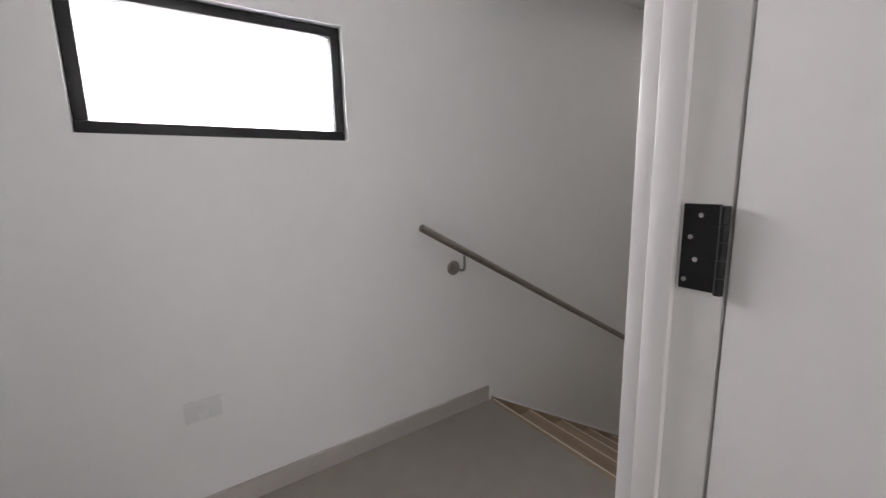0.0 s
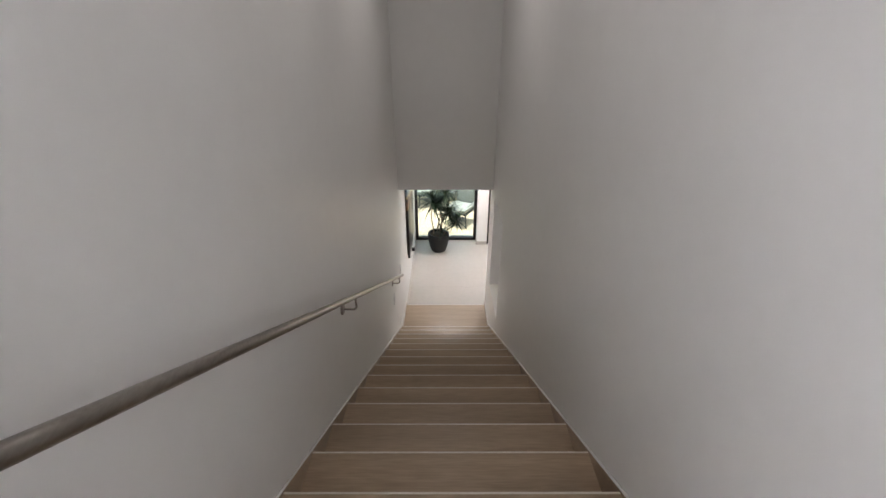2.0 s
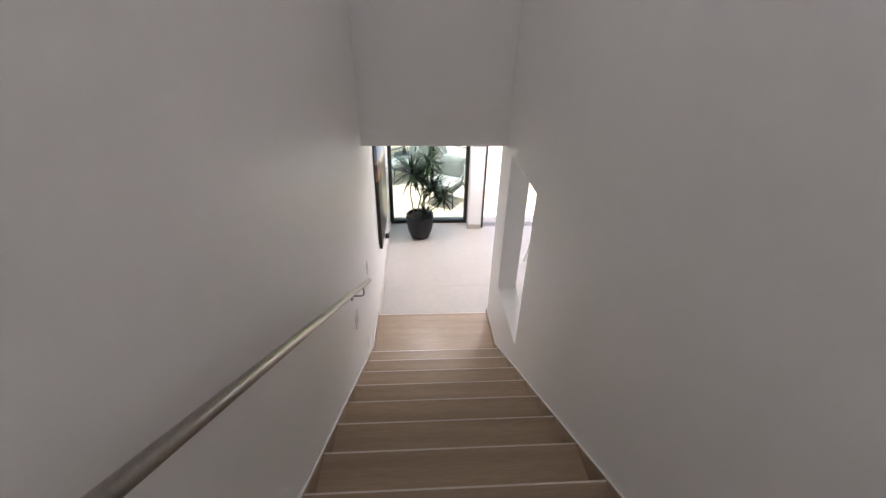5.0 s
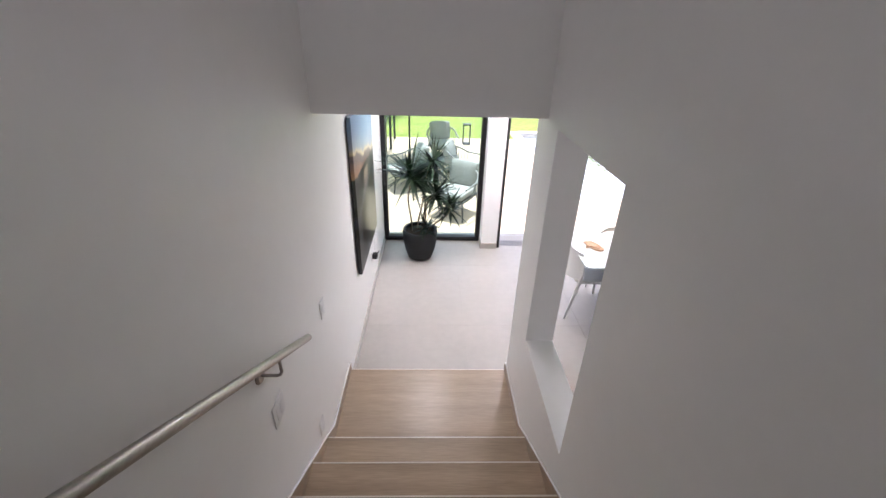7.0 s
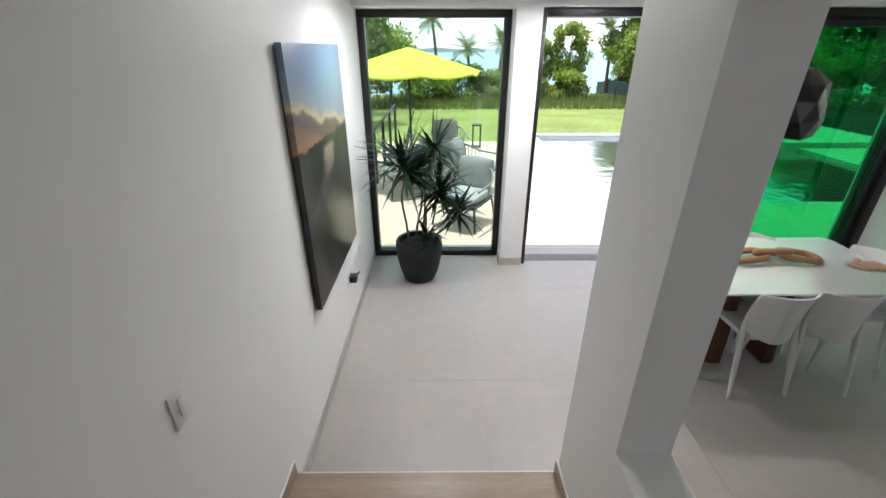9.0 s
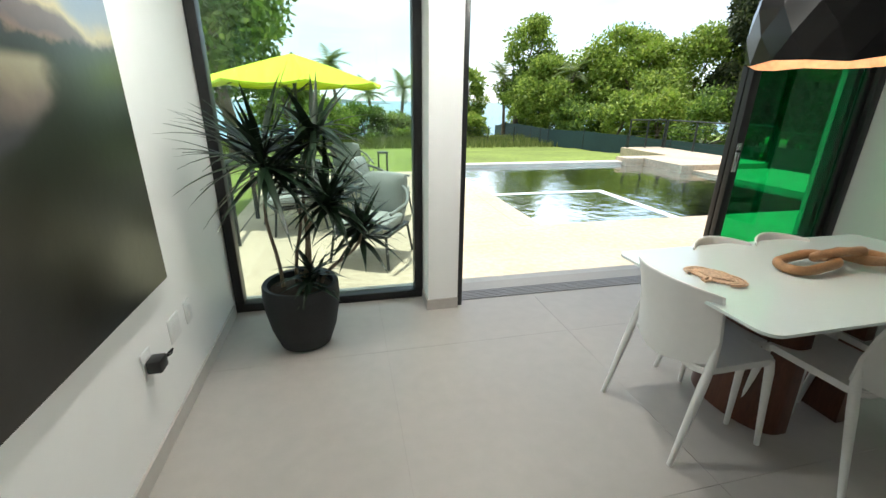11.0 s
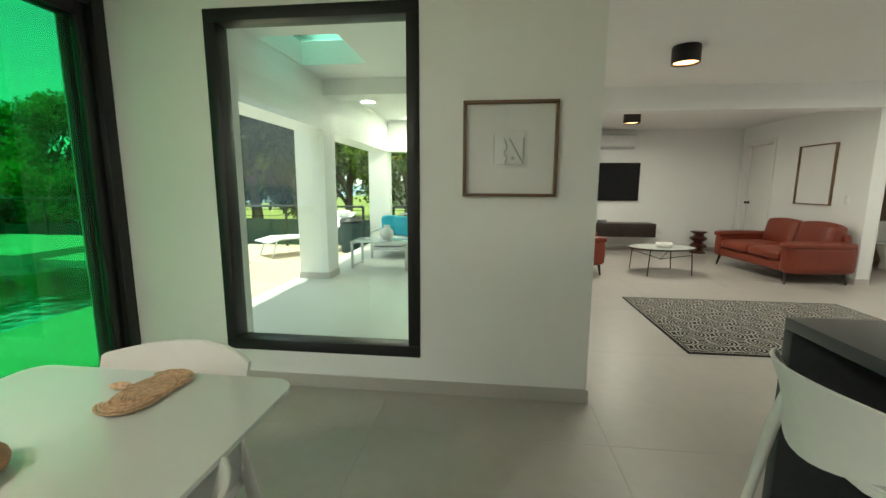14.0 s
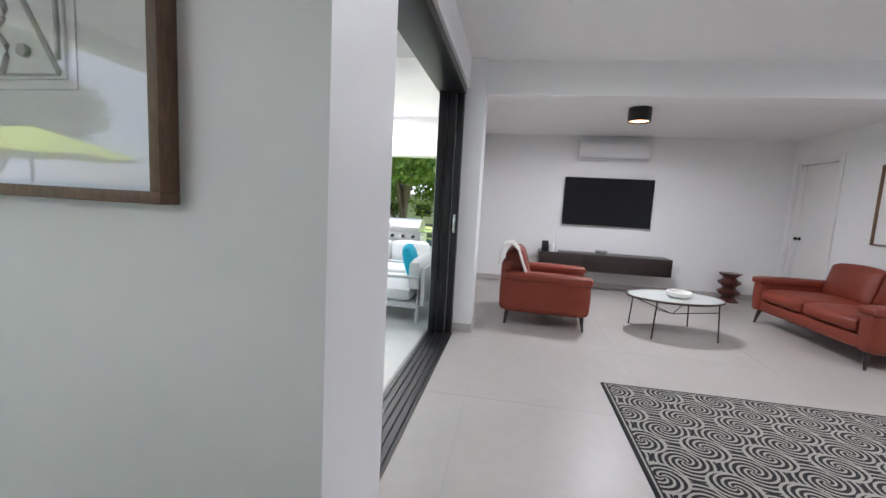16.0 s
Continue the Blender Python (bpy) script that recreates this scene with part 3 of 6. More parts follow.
def drum_lamp(x, y, z, watts):
    t = thing("ceiling_lamp", "black drum ceiling lamp with a warm lit lens", "ceiling lamp", pose(x, y, z), "drum ceiling lamps")
    bm = bmesh.new()
    lathe(bm, [(0.05, 0.0), (0.115, 0.0), (0.12, -0.01), (0.12, -0.15), (0.112, -0.15), (0.108, -0.125), (0.02, -0.124)], 40)
    part("shade", bm, BLACK, t, smooth=True)
    lb = bmesh.new()
    lathe(lb, [(0.0005, -0.127), (0.107, -0.128), (0.107, -0.133), (0.0005, -0.134)], 32)
    part("lens", lb, LAMPW, t, "glowing warm lens")
    return area("lamp_light", look((x, y, z - 0.16), (x, y, 0)), 0.2, 0.2, watts, (1.0, 0.985, 0.955), True)


# the last two are added out of view, as fill for passage and dining
for lx, ly, lz, watts in ((6.15, 6.22, CEIL_Z, 7), (8.72, 5.85, LIV_Z, 12), (6.3, 3.75, CEIL_Z, 8), (-0.05, 9.3, CEIL_Z, 9.5), (1.2, 9.6, CEIL_Z, 10)):
    drum_lamp(lx, ly, lz, watts)

# daylight at the stair and bathroom windows; upper room, kitchen, living room: added fill, no window built
area("upper_room_fill", look((2.86, 0.9, UP + 1.4), (0, 0.9, UP + 1.2)), 1.6, 1.4, 7, (0.96, 0.98, 1.0))
area("stair_window_light", look((XL - 0.16, 1.445, 4.515), (2, 1.445, 4.0)), 0.9, 0.44, 8, (0.95, 0.97, 1.0))
area("kitchen_fill", look((3.2, 0.25, 1.5), (3.2, 5, 1.2)), 3.6, 1.5, 4, (0.97, 0.98, 1.0))
area("living_fill", look((6.6, 0.25, 1.5), (6.6, 5, 1.2)), 1.8, 1.8, 9, (0.97, 0.98, 1.0))
# discs and lamps added overhead to brighten the stairwell, no known fixture here
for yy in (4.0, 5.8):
    t = thing("stair_ceiling_light", "flat white round fill light added above the stair", "ceiling light", pose(-0.05, yy, UCEIL), "stair ceiling lights")
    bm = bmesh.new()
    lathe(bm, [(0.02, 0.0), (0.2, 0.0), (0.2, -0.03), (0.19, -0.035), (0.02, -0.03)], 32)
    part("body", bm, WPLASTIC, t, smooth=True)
    area("stair_fill", look((-0.05, yy, UCEIL - 0.05), (-0.05, yy, 0)), 0.36, 0.36, 0.7 if yy < 5 else 1.4, (1.0, 0.97, 0.93), True)


# ---- dining table and chairs ----
def dining_table():
    t = thing("dining_table", "white glass dining table on two curved red-brown wooden pedestals", "table")
    bm = bmesh.new()
    rounded_slab(bm, 1.405, 2.975, 8.47, 9.275, 0.723, 0.735, 0.06, 8)
    part("tabletop", bm, TABLETOP, t, "glossy white glass top", smooth=True)
    bm = bmesh.new()
    rounded_slab(bm, 1.52, 2.86, 8.58, 9.16, 0.70, 0.7225, 0.06, 6)
    part("subframe", bm, REDWOOD, t, smooth=True)
    for sx, cx in ((-1, 1.98), (1, 2.38)):
        bm = bmesh.new()
        rings = []
        for i in range(9):
            f = i / 8
            w, dpt = 0.235 - 0.03 * f, 0.13 - 0.07 * f
            ring = []
            for j in range(17):
                a = math.pi * (j / 16 - 0.5)
                ring.append((cx + sx * dpt * math.cos(a), 8.945 + w * math.sin(a), 0.70 * f))
            ring += [(cx - sx * 0.05, 8.945 + w, 0.70 * f), (cx - sx * 0.05, 8.945 - w, 0.70 * f)]
            rings.append(ring)
        ring_tube(bm, rings)
        part("pedestal", bm, REDWOOD, t, smooth=True)
    return t


dining_table()


def chair_mesh(t, seat_z, back_top, w=0.192, d=0.19, footrest=False):
    """Parts of a moulded plastic chair facing +y."""
    bm = bmesh.new()
    rounded_slab(bm, -w, w, -d, d + 0.01, seat_z - 0.03, seat_z, 0.05, 5)
    bmesh.ops.bevel(bm, geom=[e for e in bm.edges if e.calc_length() < 0.08 and abs(e.verts[0].co.z - e.verts[1].co.z) < 1e-4], offset=0.006, segments=2, affect="EDGES")
    part("seat", bm, CHAIRW, t, smooth=True)
    bm = bmesh.new()
    rings = []
    nb = 13
    for i in range(nb):
        u = i / (nb - 1) * 2 - 1
        x = u * (w + 0.012)
        yb = -d - 0.045 + 0.092 * u * u
        ring = []
        for f, th in ((0, -1), (0.35, -1), (0.7, -1), (1, -1), (1, 1), (0.7, 1), (0.35, 1), (0, 1)):
            z = (seat_z + 0.03 - 0.06 * (1 - u * u)) * (1 - f) + (back_top - 0.018 * u * u) * f
            lean = -0.055 * f * f
            ring.append((x * (1 + 0.03 * f), yb + lean + th * 0.007, z))
        rings.append(ring)
    ring_tube(bm, rings)
    bmesh.ops.bevel(bm, geom=[e for e in bm.edges if e.verts[0].co.z > back_top - 0.03 and e.verts[1].co.z > back_top - 0.03], offset=0.003, segments=2, affect="EDGES")
    part("backrest", bm, CHAIRW, t, smooth=True)
    for sx in (-1, 1):
        bm = bmesh.new()
        tube(bm, [(sx * (w + 0.006), -d + 0.040, seat_z + 0.11), (sx * (w + 0.009), -d + 0.030, seat_z + 0.02), (sx * (w + 0.013), -d + 0.008, seat_z - 0.08), (sx * (w + 0.028), -d - 0.07, 0.0)],
             [0.007, 0.017, 0.018, 0.011], 12)
        part("leg", bm, CHAIRW, t, smooth=True)
        bm = bmesh.new()
        tube(bm, [(sx * (w - 0.016), d - 0.022, seat_z - 0.012), (sx * (w - 0.008), d - 0.014, seat_z - 0.07), (sx * (w + 0.016), d + 0.015, 0.0)],
             [0.018, 0.018, 0.011], 12)
        part("leg", bm, CHAIRW, t, smooth=True)
    if footrest:
        for a, b in (((-w, d), (w, d)), ((-w, -d - 0.02), (w, -d - 0.02)), ((-w, -d - 0.02), (-w, d)), ((w, -d - 0.02), (w, d))):
            bm = bmesh.new()
            tube(bm, [(*a, 0.2), (*b, 0.2)], 0.010, 8)
            part("footrest", bm, CHAIRW, t, smooth=True)


CHAIR_LABEL = "matt white plastic chair"
ch = thing("dining_chair", CHAIR_LABEL + " at the table's end", "chair", pose(1.63, 8.912, 0, 0, 0, -90), "chairs round the table")
chair_mesh(ch, 0.44, 0.787, w=0.21)
tagged(copy_thing(ch, pose(2.80, 8.85, 0, 0, 0, 90)), CHAIR_LABEL + " at the table's far end")
side = thing("dining_chair", CHAIR_LABEL + " tucked under the table", "chair", pose(2.065, 8.65, 0, 0, 0, 2), "chairs round the table")
chair_mesh(side, 0.44, 0.768, w=0.16)
for cx, cy, rz, where in ((2.465, 8.655, -3, " tucked under the table"), (1.985, 9.025, 180, " on the table's garden side"), (2.365, 9.02, 180, " on the table's garden side")):
    tagged(copy_thing(side, pose(cx, cy, 0, 0, 0, rz)), CHAIR_LABEL + where)


# chain ornament: three carved wooden links
def link_points(cx, cy, cz, lx, ly, tilt, turn, lift, n=56):
    """The centre line of one link: two straight bars and two round ends."""
    pts, half = [], lx - ly
    for i in range(n):
        a = 2 * math.pi * i / n
        p = Vector((ly * math.cos(a) + math.copysign(half, math.cos(a)) * min(1.0, abs(math.cos(a)) * 3), ly * math.sin(a), 0))
        p = Matrix.Rotation(lift, 3, "Y") @ (Matrix.Rotation(tilt, 3, "X") @ p)
        pts.append(Matrix.Rotation(turn, 3, "Z") @ p + Vector((cx, cy, cz)))
    return pts


ct = thing("chain_ornament", "carved teak ornament of three chain links on the tabletop", "ornament")
for cx, cy, cz, lx, ly, tilt, turn, lift in ((2.10, 8.90, 0.771, 0.126, 0.066, 0.0, 0.06, -0.11), (2.275, 8.905, 0.794, 0.104, 0.046, -0.60, -0.03, 0.0), (2.45, 8.90, 0.771, 0.126, 0.066, 0.0, -0.05, 0.11)):
    bm = bmesh.new()
    pts = link_points(cx, cy, cz, lx, ly, tilt, turn, lift)
    tube(bm, pts, [0.0215 + 0.003 * noise.noise(p * 14) for p in pts], 14, closed=True)
    part("link", bm, CHAINWOOD, ct, smooth=True)


def fan_ornament(x, y, rz, group):
    t = thing("palm_fan", "flat woven palm-leaf hand fan lying on the tabletop", "hand fan", pose(x, y, 0.7365, 0, 0, rz), group)
    rings = []
    # concentric plaited bands
    for k in range(7):
        r0, r1 = 0.012 + 0.0095 * k, 0.012 + 0.0095 * (k + 1) - 0.001
        for sx in (-1, 1):
            bm = bmesh.new()
            pts = []
            for i in range(26):
                a = radians(-62 + 304 * i / 25) if sx == 1 else radians(242 - 304 * i / 25)
                rr = (r0 + r1) / 2
                pts.append((sx * 0.05 + rr * 0.92 * math.cos(a), 0.045 + rr * 0.90 * math.sin(a), 0.006 + 0.0035 * (k % 2) + 0.0012 * (i % 2)))
            tube(bm, pts, (r1 - r0) / 2, 6, flat=0.55)
            part("plait", bm, STRAW, t)
    bm = bmesh.new()
    lathe(bm, [(0.004, 0.002), (0.98, 0.002), (1.0, 0.006), (0.97, 0.009), (0.004, 0.011)], 36, centre=(0, 0.048, 0), sx=0.112, sy=0.062)
    part("backing_weave", bm, STRAW, t, smooth=True)
    bm = bmesh.new()
    for i in range(23):
        a = radians(15 + 150 * i / 22)
        tube(bm, [(0, 0.0, 0.016), (0.075 * math.cos(a), 0.01 + 0.10 * math.sin(a), 0.012)], [0.003, 0.0055], 6, flat=0.6)
    part("rib", bm, STRAW, t)
    bm = bmesh.new()
    tube(bm, [(0.006, 0.01, 0.012), (-0.008, -0.02, 0.013), (-0.012, -0.046, 0.010), (0.002, -0.058, 0.010), (0.012, -0.035, 0.012), (0.004, -0.005, 0.014)], 0.006, 8)
    part("handle", bm, STRAW, t, smooth=True)
    return t


fan_ornament(1.577, 8.885, -66, "palm fans on the table")
fan_ornament(2.86, 8.86, 178, "palm fans on the table")


# pendant
def pendant():
    px_, py_, rz_ = 1.975, 8.985, 1.577
    t = thing("pendant_lamp", "large black faceted dome pendant with a copper-gold inside", "pendant lamp", pose(px_, py_, rz_))
    prof = [(0.255, 0.0), (0.274, 0.10), (0.268, 0.20), (0.245, 0.29), (0.165, 0.355), (0.05, 0.385)]
    n = 14
    rnd = random.Random(4)

    def shell(off, material, name, label):
        bm = bmesh.new()
        r2 = random.Random(4)
        rings = []
        for k, (r, z) in enumerate(prof):
            rings.append([bm.verts.new(((r - off) * (1 + r2.uniform(-0.018, 0.018)) * math.cos(2 * math.pi * (j + 0.5 * (k % 2)) / n), (r - off) * (1 + r2.uniform(-0.018, 0.018)) * math.sin(2 * math.pi * (j + 0.5 * (k % 2)) / n), z - off * (k > 0) + r2.uniform(-0.012, 0.012))) for j in range(n)])
        for k in range(len(rings) - 1):
            a, b = rings[k], rings[k + 1]
            for j in range(n):
                j2 = (j + 1) % n
                if k % 2 == 0:
                    bm.faces.new((a[j], a[j2], b[j]))
                    bm.faces.new((a[j2], b[j2], b[j]))
                else:
                    bm.faces.new((a[j], a[j2], b[j2]))
                    bm.faces.new((a[j], b[j2], b[j]))
        bm.faces.new(rings[-1])
        return part(name, bm, material, t, label)

    shell(0.0, mat("gloss_black_lacquer", (0.010, 0.009, 0.010), 0.22, vary=0.1, fine=0.1), "shade", "faceted black shell")
    shell(0.006, mat("copper_leaf", (0.72, 0.49, 0.34), 0.6, metal=0.2, vary=0.15, fine=0.12, scale=8), "shade_lining", "copper-gold lining")
    bm = bmesh.new()
    tube(bm, [(0, 0, 0.385), (0, 0, 0.44)], [0.03, 0.012], 12)
    part("cap", bm, BLACK, t)
    bm = bmesh.new()
    tube(bm, [(0, 0, 0.44), (0, 0, CEIL_Z - rz_)], 0.004, 8)
    part("cord", bm, BLACK, t)
    bm = bmesh.new()
    bmesh.ops.create_uvsphere(bm, u_segments=16, v_segments=10, radius=0.035, matrix=Matrix.Translation((0, 0, 0.25)))
    part("bulb", bm, mat("lit_bulb", (1, 0.8, 0.6), 0.4, vary=0, fine=0, emit=(1, 0.62, 0.3), emit_strength=3), t, smooth=True)
    l = new("pendant_light", bpy.data.lights.new("pendant_light", "POINT"))
    l.data.energy, l.data.color, l.data.shadow_soft_size = 1.5, (1.0, 0.80, 0.62), 0.04
    l.location = (px_, py_, rz_ + 0.17)


pendant()


# ---- plant ----
def dracaena():
    t = thing("potted_plant", "tall dracaena with long thin dark leaves in a dark grey pot", "potted plant", pose(-0.18, 9.985, 0))
    bm = bmesh.new()
    lathe(bm, [(0.13, 0.0), (0.15, 0.005), (0.19, 0.12), (0.215, 0.25), (0.222, 0.33), (0.218, 0.395), (0.211, 0.405), (0.188, 0.40), (0.182, 0.36), (0.01, 0.35)], 48)
    part("pot", bm, POTM, t, "dark grey rounded fibre pot", smooth=True)
    bm = bmesh.new()
    rings = [[(0.182 * f * math.cos(2 * math.pi * j / 24), 0.182 * f * math.sin(2 * math.pi * j / 24), 0.362 + 0.02 * (1 - f) + 0.008 * noise.noise((f * 9, j, 1))) for j in range(24)] for f in (1, 0.66, 0.33, 0.04)]
    ring_tube(bm, rings)
    part("soil", bm, SOIL, t)
    rnd = random.Random(11)
    stemm = mat("pale_cane_bark", (0.24, 0.19, 0.13), 0.8, vary=0.2, fine=0.2, scale=30, bump=0.4, bump_scale=90)
    leafm = mat("dark_dracaena_leaf", (0.013, 0.03, 0.013), 0.38, vary=0.3, fine=0.15, scale=8)
    heads = [((-0.10, 0.03), (-0.15, -0.06, 1.14), 62, 0.50), ((0.02, 0.06), (0.13, 0.02, 1.27), 50, 0.38), ((0.03, -0.02), (0.16, -0.07, 0.93), 58, 0.36), ((0.10, -0.06), (0.40, -0.08, 0.75), 40, 0.31),
             ((-0.03, 0.04), (0.05, 0.06, 1.09), 40, 0.34), ((0.02, -0.05), (0.05, -0.08, 0.50), 26, 0.22)]
    for (bx, by), (hx, hy, hz), count, ln in heads:
        bm = bmesh.new()
        pts = []
        for i in range(9):
            f = i / 8
            w = 0.05 * math.sin(f * 6 + bx * 40)
            pts.append((bx + (hx - bx) * f + w * f, by + (hy - by) * f - w * 0.6, 0.36 + (hz - 0.36) * f ** 0.9))
        tube(bm, pts, [0.012 - 0.004 * i / 8 for i in range(9)], 8)
        part("cane", bm, stemm, t, smooth=True)
        tip = Vector(pts[-1])
        bm = bmesh.new()
        for i in range(int(count * 1.35)):
            a = rnd.uniform(0, 2 * math.pi)
            el = math.asin(rnd.uniform(-0.55, 0.96))
            L = ln * rnd.uniform(0.75, 1.1)
            d = Vector((math.cos(a) * math.cos(el), math.sin(a) * math.cos(el), math.sin(el)))
            side = Vector((-math.sin(a), math.cos(a), 0))
            start = tip + Vector((0, 0, rnd.uniform(-0.10, 0.03)))
            prev = None
            p = start.copy()
            seg = 6
            dirv = d.copy()
            for s_ in range(seg + 1):
                f = s_ / seg
                w = 0.0180 * (0.55 + 1.3 * f if f < 0.35 else (1 - f) / 0.65) + 0.0006
                nrm = dirv.cross(side).normalized() * (0.35 * w)
                cur = [bm.verts.new(p - side * w + nrm), bm.verts.new(p), bm.verts.new(p + side * w + nrm)]
                if prev:
                    bm.faces.new((prev[0], prev[1], cur[1], cur[0]))
                    bm.faces.new((prev[1], prev[2], cur[2], cur[1]))
                prev = cur
                dirv = (dirv + Vector((0, 0, -0.12 * (0.4 + 0.6 * math.cos(el)))) * (0.3 + f)).normalized()
                p = p + dirv * (L / seg)
        part("leaf_head", bm, leafm, t, smooth=True)


dracaena()


# ---- pictures ----
def painting_material():
    """A dusk landscape: dark land, a pale river bending across it, mauve cloud and a yellow-blue sky."""
    m = bpy.data.materials.new("dusk_landscape_painting")
    m.use_nodes = True
    n, l = m.node_tree.nodes, m.node_tree.links
    b = n["Principled BSDF"]
    b.inputs["Roughness"].default_value = 0.32
    tc, sep = n.new("ShaderNodeTexCoord"), n.new("ShaderNodeSeparateXYZ")
    l.new(tc.outputs["Object"], sep.inputs["Vector"])
    Y, Z = sep.outputs["Y"], sep.outputs["Z"]

    def op(kind, *args):
        k = n.new("ShaderNodeMath")
        k.operation = kind
        for i, v in enumerate(args):
            if isinstance(v, (int, float)):
                k.inputs[i].default_value = v
            else:
                l.new(v, k.inputs[i])
        return k.outputs["Value"]

    def step(v, a, c, lo=0.0, hi=1.0):
        k = n.new("ShaderNodeMapRange")
        k.interpolation_type = "SMOOTHSTEP"
        for name, value in (("From Min", a), ("From Max", c), ("To Min", lo), ("To Max", hi)):
            k.inputs[name].default_value = value
        l.new(v, k.inputs["Value"])
        return k.outputs["Result"]

    def ramp(v, stops):
        k = n.new("ShaderNodeValToRGB")
        e = k.color_ramp.elements
        e[0].position, e[0].color = stops[0][0], (*stops[0][1], 1)
        e[1].position, e[1].color = stops[-1][0], (*stops[-1][1], 1)
        for p, c in stops[1:-1]:
            e.new(p).color = (*c, 1)
        l.new(v, k.inputs["Fac"])
        return k.outputs["Color"]

    def blend(f, a, c):
        k = n.new("ShaderNodeMix")
        k.data_type = "RGBA"
        l.new(f, k.inputs["Factor"])
        l.new(a, k.inputs["A"])
        l.new(c, k.inputs["B"])
        return k.outputs["Result"]

    def cloudy(scale, detail=6.0):
        k = n.new("ShaderNodeTexNoise")
        k.inputs["Scale"].default_value, k.inputs["Detail"].default_value = scale, detail
        l.new(tc.outputs["Object"], k.inputs["Vector"])
        return op("SUBTRACT", k.outputs["Fac"], 0.5)
    n1, n2, n3 = cloudy(3.0), cloudy(9.0), cloudy(26.0)
    # sky: mauve cloud below a slanting edge, yellow and then blue above it
    edge = op("ADD", op("ADD", Z, op("MULTIPLY", Y, 0.167)), op("ADD", op("MULTIPLY", n1, 0.16), op("MULTIPLY", n2, 0.08)))
    skyc = ramp(step(edge, 2.98, 3.42), ((0.0, (0.36, 0.20, 0.10)), (0.18, (0.13, 0.10, 0.095)), (0.32, (0.16, 0.125, 0.115)), (0.40, (0.50, 0.42, 0.24)), (0.55, (0.26, 0.30, 0.34)), (1.0, (0.14, 0.21, 0.32))))
    land = ramp(step(op("ADD", Z, op("MULTIPLY", n2, 0.3)), 0.7, 1.6), ((0.0, (0.012, 0.011, 0.008)), (0.4, (0.022, 0.021, 0.012)), (0.75, (0.022, 0.027, 0.018)), (1.0, (0.028, 0.03, 0.024))))
    river_y = step(op("ADD", Z, op("MULTIPLY", n1, 0.06)), 1.12, 1.44, 8.33, 8.93)
    off = op("ABSOLUTE", op("ADD", op("SUBTRACT", Y, river_y), op("MULTIPLY", n2, 0.14)))
    mask = op("MULTIPLY", op("SUBTRACT", 1.0, step(off, 0.06, 0.16)), op("MULTIPLY", step(Z, 1.10, 1.22), op("SUBTRACT", 1.0, step(Z, 1.50, 1.54))))
    water = ramp(step(op("ADD", Z, op("MULTIPLY", n2, 0.1)), 1.12, 1.54), ((0.0, (0.035, 0.036, 0.05)), (0.5, (0.06, 0.06, 0.065)), (0.8, (0.20, 0.165, 0.14)), (1.0, (0.34, 0.30, 0.20))))
    ground_c = blend(mask, land, water)
    horizon = op("ADD", Z, op("ADD", op("MULTIPLY", n3, 0.05), op("MULTIPLY", n2, 0.05)))
    l.new(blend(step(horizon, 1.565, 1.585), ground_c, skyc), b.inputs["Base Color"])
    bp = n.new("ShaderNodeBump")
    bp.inputs["Strength"].default_value, bp.inputs["Distance"].default_value = 0.15, 0.003
    l.new(n3, bp.inputs["Height"])
    l.new(bp.outputs["Normal"], b.inputs["Normal"])
    return m


pt = thing("painting", "large dark unframed landscape painting hung on the white wall", "painting")
bpart("canvas", painting_material(), (XL + 0.012, XL + 0.045, 8.375, 9.445, 0.70, 2.06), pt, 0.003, "dark dusk landscape with pale cloud")
bpart("stretcher", DARKWOOD, (XL, XL + 0.012, 8.42, 9.40, 0.74, 2.02), pt, 0)


def framed(name, label, axis, at, face, a0, a1, z0, z1, wood, paper, fw=0.017, depth=0.035, glass=True):
    """A glazed picture on a wall; face is the way it looks along the axis."""
    t = thing(name, label, "picture frame")
    d0, d1 = sorted((at, at + face * depth))

    def bar(n, u0, u1, w0, w1, material, e0, e1, bev=0.002, lab=""):
        e0, e1 = sorted((e0, e1))
        return bpart(n, material, (e0, e1, u0, u1, w0, w1) if axis == "x" else (u0, u1, e0, e1, w0, w1), t, bev, lab)
    bar("frame_bar", a0, a1, z0, z0 + fw, wood, d0, d1)
    bar("frame_bar", a0, a1, z1 - fw, z1, wood, d0, d1)
    bar("frame_bar", a0, a0 + fw, z0 + fw, z1 - fw, wood, d0, d1)
    bar("frame_bar", a1 - fw, a1, z0 + fw, z1 - fw, wood, d0, d1)
    bar("mount", a0 + fw, a1 - fw, z0 + fw, z1 - fw, paper, at, at + face * 0.006, 0, "white mount")
    if glass:
        g = bar("pane", a0 + fw, a1 - fw, z0 + fw, z1 - fw, CLEAR, at + face * (depth - 0.009), at + face * (depth - 0.006), 0)
        g.visible_shadow = False
    return t


CLEAR = thin_glass("picture_glass", (0.99, 0.99, 0.99))
PAPER = mat("white_art_paper", (0.84, 0.84, 0.83), 0.8, vary=0.01, fine=0.02, scale=20, bump=0.1, bump_scale=300)
rp = framed("framed_relief", "square walnut frame with a white paper relief behind glass", "x", XP, -1, 7.602, 8.113, 1.203, 1.717, FRAMEWOOD, PAPER)
cy, cz = 7.861, 1.46
# grey for lines and dot: the shadow along the white relief, put into colour
SHADEP = mat("relief_shade_paper", (0.50, 0.49, 0.475), 0.8, vary=0.03, fine=0.04, scale=20, bump=0.1, bump_scale=300)
